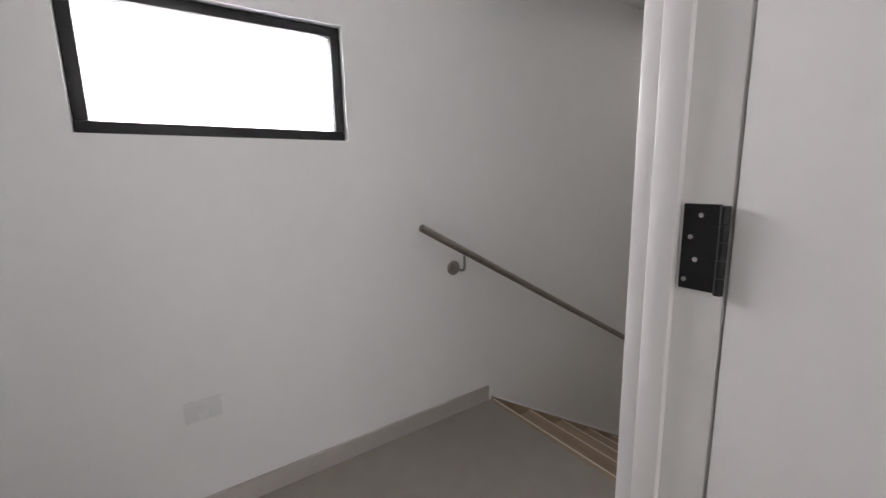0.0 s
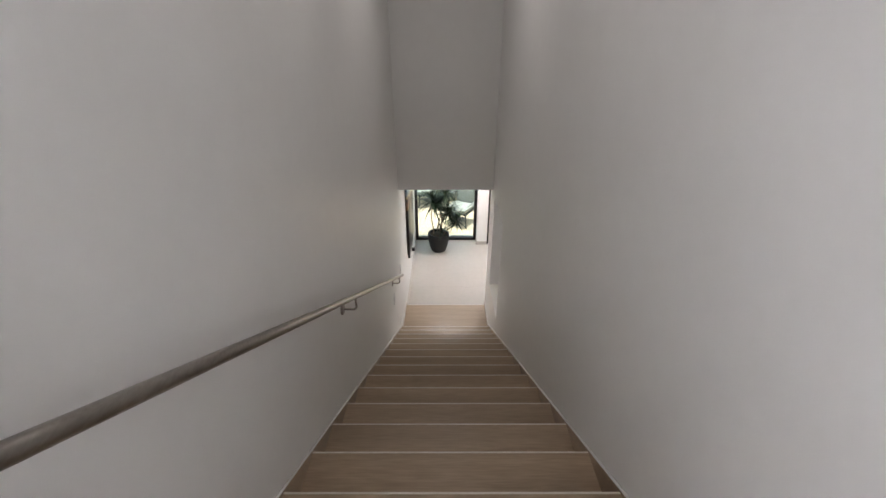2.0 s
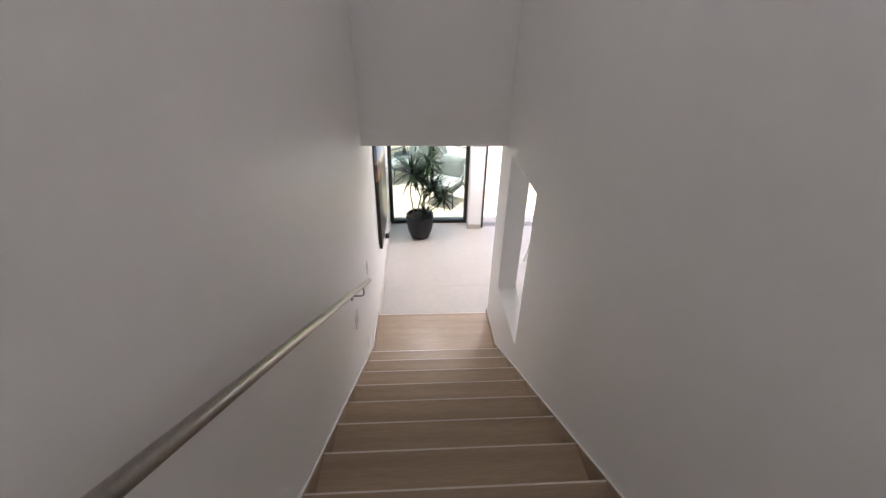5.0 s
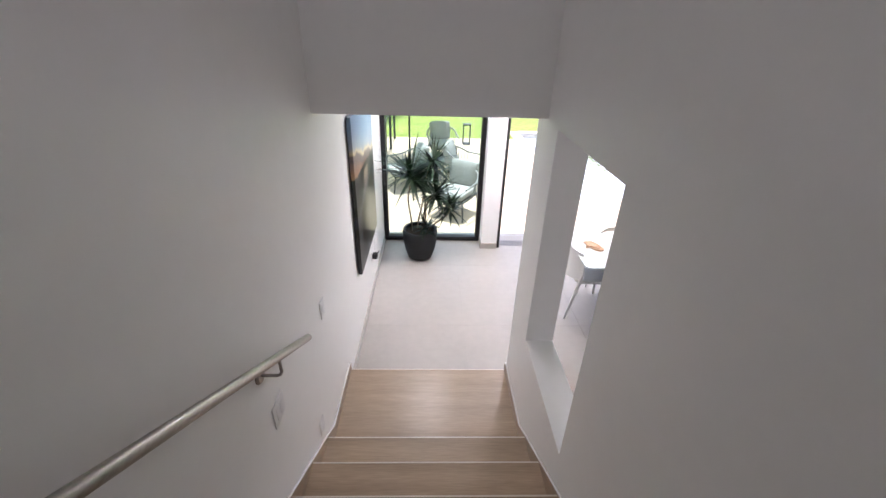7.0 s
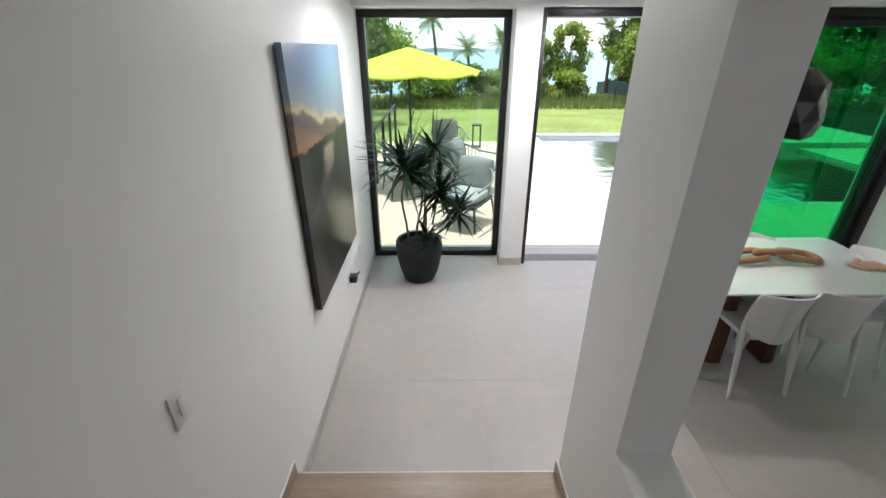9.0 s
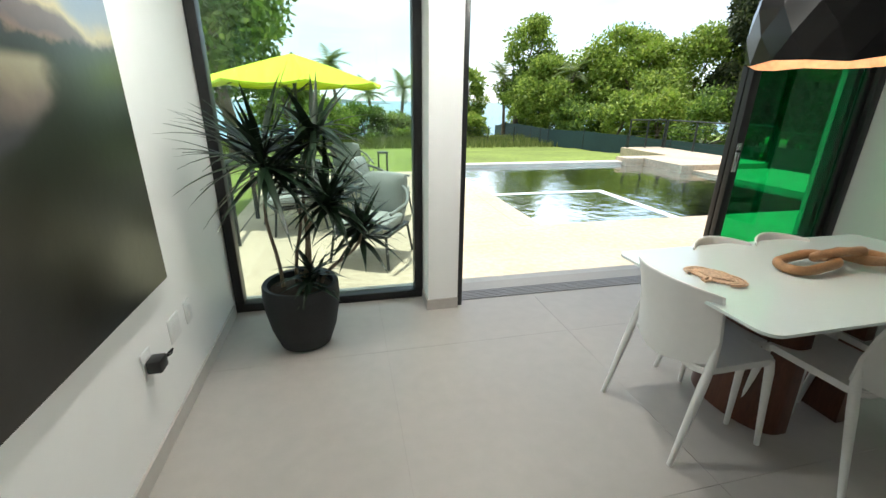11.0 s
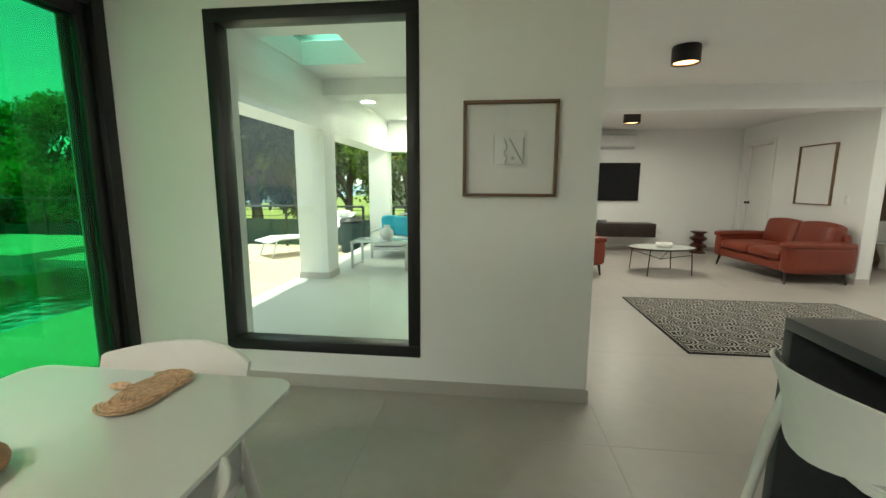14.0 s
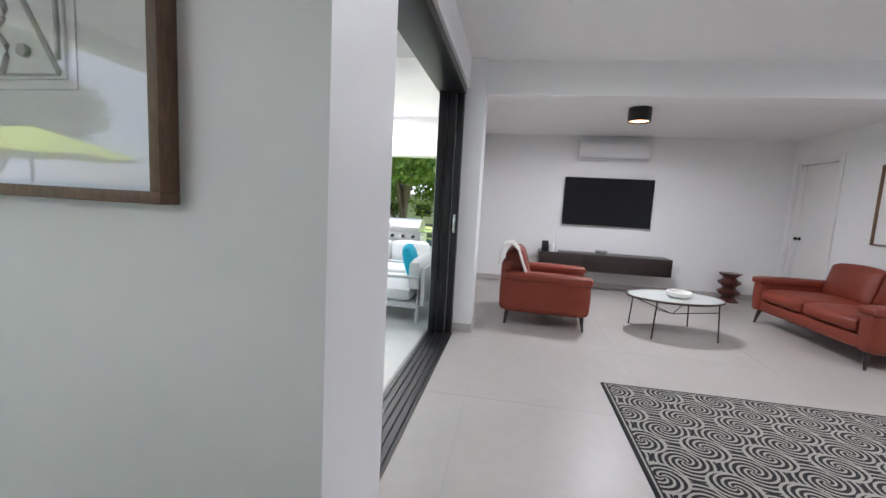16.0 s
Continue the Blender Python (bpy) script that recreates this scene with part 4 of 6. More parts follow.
bpart("relief_sheet", PAPER, (XP - 0.014, XP - 0.0065, cy - 0.086, cy + 0.086, cz - 0.086, cz + 0.086), rp, 0.002)
bpart("relief_backing", PAPER, (XP - 0.009, XP - 0.0062, cy - 0.1, cy + 0.1, cz - 0.1, cz + 0.1), rp, 0.001)
for run in (((7.784, 1.521), (7.784, 1.40)), ((7.862, 1.520), (7.782, 1.381)), ((7.918, 1.379), (7.782, 1.379)),
            ((7.891, 1.519), (7.880, 1.495), (7.872, 1.470), (7.876, 1.458), (7.888, 1.447), (7.887, 1.436), (7.873, 1.420), (7.874, 1.405), (7.883, 1.382)), ((7.944, 1.537), (7.944, 1.384))):
    bm = bmesh.new()
    tube(bm, [(XP - 0.0145, y, z) for y, z in run], 0.0042 if len(run) > 2 or run[0][0] < 7.9 else 0.002, 8, flat=1.0)
    part("relief_line", bm, SHADEP, rp, smooth=True)
bm = bmesh.new()
tube(bm, [(XP - 0.012, 7.841, 1.412), (XP - 0.021, 7.841, 1.412)], 0.009, 14)
part("relief_dot", bm, SHADEP, rp)
framed("framed_print", "thin walnut frame with a plain white print on the living wall", "y", 3.20, 1, 8.36, 9.06, 1.01, 1.88, FRAMEWOOD, PAPER, fw=0.014, glass=False)


# ---- switches and outlets ----
def plate(x, y, z, axis, face, w=0.075, h=0.115, kind_="switch", slots=1):
    name, lab, cat = (("wall_switch", "white rocker switch plate on the wall", "switch") if kind_ == "switch" else ("wall_outlet", "white electrical outlet plate on the wall", "outlet"))
    t = thing(name, lab, cat)

    def bx(n, u0, u1, w0, w1, e0, e1, material=WPLASTIC):
        e0, e1 = sorted((e0, e1))
        return bpart(n, material, (x + e0, x + e1, y + u0, y + u1, z + w0, z + w1) if axis == "x" else (x + u0, x + u1, y + e0, y + e1, z + w0, z + w1), t, 0.002)
    bx("plate", -w / 2, w / 2, -h / 2, h / 2, 0, face * 0.007)
    for i in range(slots):
        c = (i - (slots - 1) / 2) * 0.04
        if kind_ == "switch":
            bx("rocker", c - 0.013, c + 0.013, -0.03, 0.03, face * 0.007, face * 0.011)
        else:
            for s_ in (-0.022, 0.022):
                bx("socket", -0.016, 0.016, s_ - 0.014, s_ + 0.014, face * 0.007, face * 0.009)
    return t


plate(XL, 7.254, 1.158, "x", 1)
plate(XL, 6.485, 1.188, "x", 1, w=0.115, slots=2)
plate(XL, 6.95, 0.50, "x", 1, kind_="outlet")
plate(XL, 9.211, 0.43, "x", 1, kind_="outlet")
plate(XL, 9.496, 0.43, "x", 1, w=0.115, slots=2)
plate(XL, 9.673, 0.424, "x", 1)
plate(XL, 1.271, 3.391, "x", 1, w=0.115, h=0.075, kind_="outlet")
plate(XR, 2.386, 4.03, "x", -1)
plate(XT, 4.60, 0.375, "x", -1, w=0.115, kind_="outlet")
plate(8.109, 3.20, 1.10, "y", 1)
bm = bmesh.new()
box(bm, XL + 0.010, XL + 0.065, 9.175, 9.245, 0.40, 0.455, 0.008)
pa = solid("plug_adapter", "black plug-in power adapter in the wall outlet", "adapter", bm, BLACK, True)
bm = bmesh.new()
tube(bm, [(XL + 0.05, 9.245, 0.43), (XL + 0.075, 9.275, 0.45), (XL + 0.06, 9.29, 0.42), (XL + 0.03, 9.27, 0.405), (XL + 0.02, 9.245, 0.41)], 0.004, 8)
part("cable", bm, BLACK, pa, smooth=True)


# ---- kitchen island and stool ----
isl = thing("kitchen_island", "dark grey stone island with a thick waterfall end", "kitchen island")
bpart("worktop", STONE, (1.15, 3.39, 6.02, 6.985, 0.80, 0.84), isl, 0.003)
bpart("side_panel", STONE, (3.35, 3.39, 6.02, 6.985, 0.0, 0.799), isl, 0.003)
bpart("side_panel", STONE, (1.15, 1.19, 6.02, 6.985, 0.0, 0.799), isl, 0.003)
bpart("cabinet_body", BLACK, (1.19, 3.35, 6.02, 6.55, 0.0, 0.799), isl, 0.002)
bs = thing("bar_stool", "matt white plastic counter stool with a low curved back", "stool", pose(3.08, 6.90, 0, 0, 0, 180), "counter stools")
chair_mesh(bs, 0.58, 0.79, 0.185, 0.17, True)
copy_thing(bs, pose(2.3, 6.90, 0, 0, 0, 180))


# ---- living room ----
def rug_material():
    m = bpy.data.materials.new("black_cream_scroll_rug")
    m.use_nodes = True
    n, l = m.node_tree.nodes, m.node_tree.links
    b = n["Principled BSDF"]
    b.inputs["Roughness"].default_value = 0.95
    tc = n.new("ShaderNodeTexCoord")

    def math_(op, a, c=None, d=None):
        k = n.new("ShaderNodeMath")
        k.operation = op
        for i, v in enumerate((a, c, d)):
            if v is None:
                continue
            if isinstance(v, (int, float)):
                k.inputs[i].default_value = v
            else:
                l.new(v, k.inputs[i])
        return k.outputs["Value"]
    sep = n.new("ShaderNodeSeparateXYZ")
    l.new(tc.outputs["Object"], sep.inputs["Vector"])
    P = 0.31

    def cell(v, off):
        return math_("SUBTRACT", math_("FRACT", math_("ADD", math_("DIVIDE", v, P), off)), 0.5)

    def rings(ox, oy, freq, arms):
        u, v = cell(sep.outputs["X"], ox), cell(sep.outputs["Y"], oy)
        r = math_("SQRT", math_("ADD", math_("MULTIPLY", u, u), math_("MULTIPLY", v, v)))
        a = math_("ARCTAN2", v, u)
        return r, math_("SINE", math_("ADD", math_("MULTIPLY", r, freq), math_("MULTIPLY", a, arms)))
    r1, s1 = rings(0.0, 0.0, 62.0, 4)
    r2, s2 = rings(0.5, 0.5, 62.0, -4)
    near1 = math_("LESS_THAN", r1, 0.36)
    pick = math_("ADD", math_("MULTIPLY", near1, s1), math_("MULTIPLY", math_("SUBTRACT", 1.0, near1), s2))
    edge = math_("LESS_THAN", math_("ABSOLUTE", math_("SUBTRACT", r1, 0.36)), 0.022)
    tone = math_("MAXIMUM", math_("GREATER_THAN", pick, 0.25), edge)
    # plain dark border with a cream line
    bx = math_("ABSOLUTE", math_("SUBTRACT", sep.outputs["X"], 5.96))
    by = math_("ABSOLUTE", math_("SUBTRACT", sep.outputs["Y"], 5.31))
    out = math_("MAXIMUM", math_("SUBTRACT", bx, 0.77), math_("SUBTRACT", by, 1.08))
    inside = math_("LESS_THAN", out, 0.0)
    line = math_("LESS_THAN", math_("ABSOLUTE", math_("SUBTRACT", out, 0.015)), 0.005)
    tone = math_("MAXIMUM", math_("MULTIPLY", tone, inside), line)
    nz = n.new("ShaderNodeTexNoise")
    nz.inputs["Scale"].default_value = 220
    l.new(tc.outputs["Object"], nz.inputs["Vector"])
    mx = n.new("ShaderNodeMix")
    mx.data_type = "RGBA"
    mx.inputs["A"].default_value, mx.inputs["B"].default_value = (0.016, 0.016, 0.018, 1), (0.40, 0.375, 0.33, 1)
    l.new(tone, mx.inputs["Factor"])
    mul = n.new("ShaderNodeMix")
    mul.data_type, mul.blend_type = "RGBA", "MULTIPLY"
    mul.inputs["Factor"].default_value = 0.3
    l.new(mx.outputs["Result"], mul.inputs["A"])
    l.new(nz.outputs["Color"], mul.inputs["B"])
    l.new(mul.outputs["Result"], b.inputs["Base Color"])
    bp = n.new("ShaderNodeBump")
    bp.inputs["Strength"].default_value, bp.inputs["Distance"].default_value = 0.4, 0.004
    l.new(nz.outputs["Fac"], bp.inputs["Height"])
    l.new(bp.outputs["Normal"], b.inputs["Normal"])
    return m


rug = solid("rug", "flat woven rug with black and cream scroll pattern on tiles", "rug", box(bmesh.new(), 5.15, 6.77, 4.19, 6.43, 0.0, 0.009, 0.003), rug_material(), True)


def cushion(bm, x0, x1, y0, y1, z0, z1, puff=0.02, n=8):
    """A soft padded block."""
    c = Vector(((x0 + x1) / 2, (y0 + y1) / 2, (z0 + z1) / 2))
    h = Vector(((x1 - x0) / 2, (y1 - y0) / 2, (z1 - z0) / 2))
    t = bmesh.new()
    bmesh.ops.create_cube(t, size=2.0)
    bmesh.ops.subdivide_edges(t, edges=t.edges[:], cuts=n, use_grid_fill=True)
    for v in t.verts:
        u = v.co.copy()
        p = Vector((u.x * h.x, u.y * h.y, u.z * h.z))
        r = min(0.05, min(h) * 0.7)
        q = Vector([math.copysign(max(0, abs(p[i]) - (h[i] - r)), p[i]) for i in range(3)])
        if q.length > r:
            p -= q - q.normalized() * r
        g = (1 - u.x * u.x) * (1 - u.y * u.y) * (1 if abs(u.z) > 0.99 else 0) + (1 - u.x * u.x) * (1 - u.z * u.z) * (1 if abs(u.y) > 0.99 else 0)
        d = Vector((0, math.copysign(1, u.y) if abs(u.y) > 0.99 else 0, math.copysign(1, u.z) if abs(u.z) > 0.99 else 0))
        v.co = c + p + d * puff * g
    me = bpy.data.meshes.new("tmp")
    t.to_mesh(me)
    t.free()
    bm.from_mesh(me)
    bpy.data.meshes.remove(me)
    return bm


def leather_seat(name, label, cat, m, width, seats):
    """Sofa or armchair facing +y, its width along x, centred on the origin."""
    t = thing(name, label, cat, m)
    W2, D0, D1 = width / 2, -0.44, 0.46
    part("base", cushion(bmesh.new(), -W2 + 0.10, W2 - 0.10, D0 + 0.06, D1 - 0.02, 0.15, 0.30, 0.004), LEATHER, t, smooth=True)
    for sx in (-1, 1):
        x0, x1 = sorted((sx * (W2 - 0.15), sx * W2))
        part("armrest", cushion(bmesh.new(), x0, x1, D0 + 0.02, D1, 0.15, 0.53, 0.012), LEATHER, t, smooth=True)
        part("arm_pad", cushion(bmesh.new(), x0 - 0.015, x1 + 0.015, D0 + 0.05, D1 + 0.015, 0.475, 0.555, 0.01), LEATHER, t, smooth=True)
    part("back_frame", cushion(bmesh.new(), -W2 + 0.13, W2 - 0.13, D0, D0 + 0.13, 0.2, 0.66, 0.006), LEATHER, t, smooth=True)
    step = (width - 0.30) / seats
    for i in range(seats):
        x0 = -W2 + 0.15 + step * i
        part("seat_cushion", cushion(bmesh.new(), x0 + 0.004, x0 + step - 0.004, D0 + 0.18, D1 + 0.005, 0.29, 0.43, 0.025), LEATHER, t, smooth=True)
        bc = part("back_cushion", cushion(bmesh.new(), x0 + 0.006, x0 + step - 0.006, -0.09, 0.09, -0.02, 0.38, 0.03), LEATHER, t, smooth=True)
        bc.matrix_basis = pose(0, D0 + 0.205, 0.40, 14, 0, 0)
    for sx in (-1, 1):
        for y in (D0 + 0.10, D1 - 0.06):
            bm = bmesh.new()
            x = sx * (W2 - 0.09)
            tube(bm, [(x, y, 0.16), (x + sx * 0.035, y + (0.02 if y > 0 else -0.02), 0.0)], [0.024, 0.012], 10)
            part("leg", bm, DARKWOOD, t, smooth=True)
    return t


leather_seat("sofa", "rust-red leather two-seat sofa on dark tapered wooden legs", "sofa", pose(8.46, 3.74, 0, 0, 0, 4), 1.56, 2)
ac_ = leather_seat("armchair", "rust-red leather armchair on dark tapered wooden legs", "armchair", pose(8.42, 6.76, 0, 0, 0, 176), 0.92, 1)


def throw():
    bm = bmesh.new()
    prof = [(7.23, 0.60), (7.225, 0.72), (7.19, 0.80), (7.12, 0.815), (7.06, 0.76), (7.01, 0.62), (6.96, 0.50), (6.88, 0.455), (6.70, 0.46), (6.56, 0.455)]
    rows = []
    for i in range(9):
        x = 8.0 + 0.035 * i
        rows.append([bm.verts.new((x + 0.02 * noise.noise((y * 6, i, 0)), y, z + 0.022 + 0.010 * noise.noise((i * 0.8, y * 9, 3)))) for y, z in prof])
    for a, b in zip(rows, rows[1:]):
        for j in range(len(prof) - 1):
            bm.faces.new((a[j], a[j + 1], b[j + 1], b[j]))
    ob = solid("throw_blanket", "cream knitted throw draped over the leather armchair", "throw", bm, mat("cream_knit", (0.82, 0.79, 0.74), 0.95, vary=0.05, fine=0.2, scale=30, bump=0.6, bump_scale=140), True)
    mod = ob.modifiers.new("thick", "SOLIDIFY")
    mod.thickness, mod.offset = 0.022, 1.0


throw()


def coffee_table():
    t = thing("coffee_table", "oval coffee table with a glass top and thin bronze legs", "coffee table", pose(8.32, 5.43, 0, 0, 0, 8))
    bronze = mat("dark_bronze", (0.06, 0.045, 0.035), 0.4, metal=0.8, vary=0.1)
    bm = bmesh.new()
    lathe(bm, [(0.001, 0.372), (0.98, 0.372), (0.985, 0.378), (0.98, 0.384), (0.001, 0.384)], 48, sx=0.33, sy=0.47)
    part("tabletop", bm, mat("pale_marbled_glass", (0.52, 0.55, 0.52), 0.08, vary=0.12, fine=0.05, scale=8), t, "pale glossy marbled glass top", smooth=True)
    bm = bmesh.new()
    tube(bm, [(0.332 * math.cos(a), 0.472 * math.sin(a), 0.375) for a in (2 * math.pi * i / 48 for i in range(48))], 0.011, 8, closed=True)
    part("rim", bm, bronze, t, smooth=True)
    feet = [(0.27, 0.30), (-0.27, 0.30), (0.27, -0.30), (-0.27, -0.30)]
    for x, y in feet:
        bm = bmesh.new()
        tube(bm, [(x * 0.97, y, 0.37), (x, y * 1.08, 0.0)], 0.007, 8)
        part("leg", bm, bronze, t)
    for (a, b), (c, d) in ((feet[0], feet[3]), (feet[1], feet[2])):
        for z0, z1 in ((0.33, 0.17), (0.17, 0.33)):
            bm = bmesh.new()
            tube(bm, [(a, b, 0.30), (0, 0, 0.2), (c, d, 0.30)], 0.005, 6)
            part("stretcher", bm, bronze, t)
            break
    return t


coffee_table()
bm = bmesh.new()
lathe(bm, [(0.01, 0.0), (0.085, 0.0), (0.115, 0.02), (0.12, 0.05), (0.112, 0.062), (0.10, 0.06), (0.09, 0.03), (0.01, 0.02)], 32)
solid("bowl", "low round white ceramic bowl on the coffee table", "bowl", bm, mat("white_ceramic", (0.78, 0.76, 0.72), 0.3, vary=0.03, bump=0.1, bump_scale=50), True, pose(8.30, 5.40, 0.385))

tv = thing("television", "large flat black television mounted on the white wall", "television", pose(10.568, 5.715, 1.355))
bpart("casing", BLACK, (-0.03, 0.025, -0.655, 0.655, -0.37, 0.37), tv, 0.004)
bpart("screen", mat("glossy_black_screen", (0.006, 0.006, 0.007), 0.12, vary=0, fine=0), (-0.033, -0.0295, -0.643, 0.643, -0.355, 0.36), tv, 0, "glossy black screen")
bpart("wall_mount", BLACK, (0.025, 0.032, -0.15, 0.15, -0.12, 0.12), tv, 0.002)

cs = thing("media_console", "long dark wooden wall-hung media console", "console", pose(10.40, 5.75, 0.30))
bpart("body", DARKWOOD, (-0.19, 0.20, -0.95, 0.95, 0.0, 0.26), cs, 0.003)
for i in range(3):
    bpart("front", DARKWOOD, (-0.208, -0.191, -0.945 + 0.632 * i, -0.945 + 0.632 * i + 0.622, 0.006, 0.254), cs, 0.003)
bm = bmesh.new()
lathe(bm, [(0.02, 0.0), (0.05, 0.0), (0.085, 0.04), (0.09, 0.055), (0.08, 0.05), (0.02, 0.012)], 24)
solid("dish", "small grey glass dish on the media console", "dish", bm, mat("grey_glass", (0.35, 0.38, 0.38), 0.15, vary=0.02), True, pose(10.33, 5.78, 0.56))
bm = bmesh.new()
lathe(bm, [(0.01, 0.0), (0.035, 0.0), (0.035, 0.01), (0.012, 0.02), (0.010, 0.10), (0.011, 0.28), (0.003, 0.285)], 20)
solid("candlestick", "slim white candle in a low holder on the console", "candle", bm, WPLASTIC, True, pose(10.33, 6.45, 0.56))
for y, h, mt in ((6.62, 0.16, BLACK), (6.52, 0.12, WPLASTIC)):
    bm = bmesh.new()
    lathe(bm, [(0.01, 0.0), (0.045, 0.0), (0.05, 0.01), (0.05, h - 0.01), (0.045, h), (0.01, h)], 24)
    solid("speaker", "small round speaker standing on the media console", "speaker", bm, mt, True, pose(10.30, y, 0.56))

ac = thing("air_conditioner", "long white split air conditioner high on the wall", "air conditioner", pose(10.60, 5.71, 1.99))
bm = bmesh.new()
prof = [(0.0, 0.0), (-0.12, 0.0), (-0.19, 0.04), (-0.215, 0.09), (-0.215, 0.23), (-0.19, 0.265), (0.0, 0.27)]
ring_tube(bm, [[(x, y, z) for x, z in prof] for y in (-0.505, 0.505)])
part("casing", bm, WPLASTIC, ac)
bpart("louvre", mat("pale_grey_plastic", (0.6, 0.6, 0.6), 0.4, vary=0.02), (-0.20, -0.135, -0.46, 0.46, 0.008, 0.016), ac, 0.002)
bpart("front_panel", WPLASTIC, (-0.221, -0.216, -0.50, 0.50, 0.095, 0.228), ac, 0.002)

bm = bmesh.new()
rings = []
for i in range(25):
    f = i / 24
    r = 0.115 + 0.035 * math.cos(f * 2 * math.pi * 3)
    rings.append([(r * math.cos(2 * math.pi * j / 8 + 0.5 * f), r * math.sin(2 * math.pi * j / 8 + 0.5 * f), 0.42 * f) for j in range(8)])
ring_tube(bm, rings)
solid("carved_stool", "dark red carved wooden stool with zigzag sides", "stool", bm, CARVED, False, pose(10.36, 3.95, 0))

# doors of the living room and bathroom
d4 = tagged(thing("door_4", "plain white door, closed", ""), kind="structure")
bpart("door_leaf", DOORW, (9.735, 10.425, 3.09, 3.13, 0.008, 2.005), d4, 0.003)
for x0, x1 in ((9.70, 9.735), (10.425, 10.46)):
    bpart("jamb", DOORW, (x0, x1, 3.05, 3.202, 0, 2.04), d4, 0.002)
bpart("jamb", DOORW, (9.735, 10.425, 3.05, 3.202, 2.005, 2.04), d4, 0.002)
for x0, x1 in ((9.64, 9.705), (10.455, 10.52)):
    bpart("casing", DOORW, (x0, x1, 3.203, 3.22, 0, 2.09), d4, 0.003)
bpart("casing", DOORW, (9.705, 10.455, 3.203, 3.22, 2.035, 2.09), d4, 0.003)
bm = bmesh.new()
tube(bm, [(10.36, 3.13, 0.98), (10.36, 3.16, 0.98), (10.36, 3.185, 0.98), (10.36, 3.20, 0.98)], [0.026, 0.012, 0.026, 0.02], 16)
part("door_knob", bm, BLACK, d4, "black knob", smooth=True)

bt = tagged(thing("door_5", "white bathroom door frame with a black strike plate", ""), kind="structure")
for y0, y1 in ((2.47, 2.49), (3.03, 3.05)):
    bpart("jamb", DOORW, (7.797, 7.953, y0, y1, 0, 2.05), bt, 0.002)
bpart("jamb", DOORW, (7.797, 7.953, 2.49, 3.03, 2.03, 2.05), bt, 0.002)
bpart("strike_plate", BLACK, (7.79, 7.797, 2.474, 2.486, 0.98, 1.05), bt, 0.001)
BATHT = mat("brown_bathroom_tile", (0.30, 0.23, 0.175), 0.4, vary=0.15, fine=0.05, scale=2)
structure("wall_bath_tiles", [(10.585, 10.598, 1.30, 3.04, 0, LIV_Z), (7.955, 10.585, 3.035, 3.048, 0, LIV_Z)], BATHT)
structure("wall_bath_south", [(7.95, 9.03, 1.15, 1.30, 0, LIV_Z), (9.25, 10.598, 1.15, 1.30, 0, LIV_Z), (9.03, 9.25, 1.15, 1.30, 0, 1.36), (9.03, 9.25, 1.15, 1.30, 1.72, LIV_Z)], BATHT)
window("window_4", "x", 9.032, 9.248, 1.362, 1.718, 1.20, 1.25, 0.025, FROST)
area("bathroom_window_light", look((9.14, 1.16, 1.54), (9.14, 2.5, 1.3)), 0.21, 0.35, 7)

tl = thing("toilet", "white ceramic toilet with a low tank", "toilet", pose(8.95, 1.80, 0, 0, 0, 90))
CER = mat("white_glazed_ceramic", (0.8, 0.8, 0.79), 0.12, vary=0.01, fine=0)
bm = bmesh.new()
lathe(bm, [(0.10, 0.0), (0.12, 0.02), (0.11, 0.15), (0.17, 0.33), (0.19, 0.38), (0.18, 0.39), (0.02, 0.385)], 28, sy=1.25)
part("bowl", bm, CER, tl, smooth=True)
bpart("tank", CER, (-0.2, 0.2, -0.45, -0.26, 0.36, 0.74), tl, 0.02)
bm = bmesh.new()
lathe(bm, [(0.02, 0.388), (0.195, 0.388), (0.20, 0.40), (0.19, 0.415), (0.02, 0.42)], 28, sy=1.25)
part("lid", bm, CER, tl, smooth=True)
bm = bmesh.new()
lathe(bm, [(0.01, 0.0), (0.09, 0.0), (0.10, 0.01), (0.105, 0.26), (0.10, 0.265), (0.01, 0.25)], 24)
solid("waste_bin", "small black waste bin beside the toilet", "bin", bm, BLACK, True, pose(8.60, 1.64, 0))


# ---- patio furniture ----
WPAD = mat("white_outdoor_cushion", (0.74, 0.75, 0.73), 0.9, vary=0.03, fine=0.05, scale=10)
WFRAME = mat("white_powder_coated_metal", (0.62, 0.63, 0.62), 0.4, vary=0.03)
TURQ = mat("turquoise_fabric", (0.02, 0.42, 0.58), 0.85, vary=0.08, fine=0.08, scale=12)


def outdoor_sofa(m, width, seats, label):
    t = thing("outdoor_sofa", label, "sofa", m, "white patio sofas")
    for i in range(seats):
        x0 = -width / 2 + width / seats * i
        part("seat_cushion", cushion(bmesh.new(), x0 + 0.005, x0 + width / seats - 0.005, -0.30, 0.38, 0.20, 0.335, 0.015, 5), WPAD, t, smooth=True)
        part("back_cushion", cushion(bmesh.new(), x0 + 0.01, x0 + width / seats - 0.01, -0.40, -0.26, 0.32, 0.62, 0.02, 5), WPAD, t, smooth=True)
    bpart("frame", WFRAME, (-width / 2, width / 2, -0.38, 0.38, 0.14, 0.195), t, 0.006)
    bpart("backrest_frame", WFRAME, (-width / 2, width / 2, -0.44, -0.40, 0.17, 0.56), t, 0.006)
    for sx in (-1, 1):
        x = sx * width / 2
        bm = bmesh.new()
        tube(bm, [(x, -0.38, 0.0), (x, -0.38, 0.46), (x, 0.38, 0.46), (x, 0.38, 0.0)], 0.022, 8)
        part("armrest", bm, WFRAME, t)
    return t


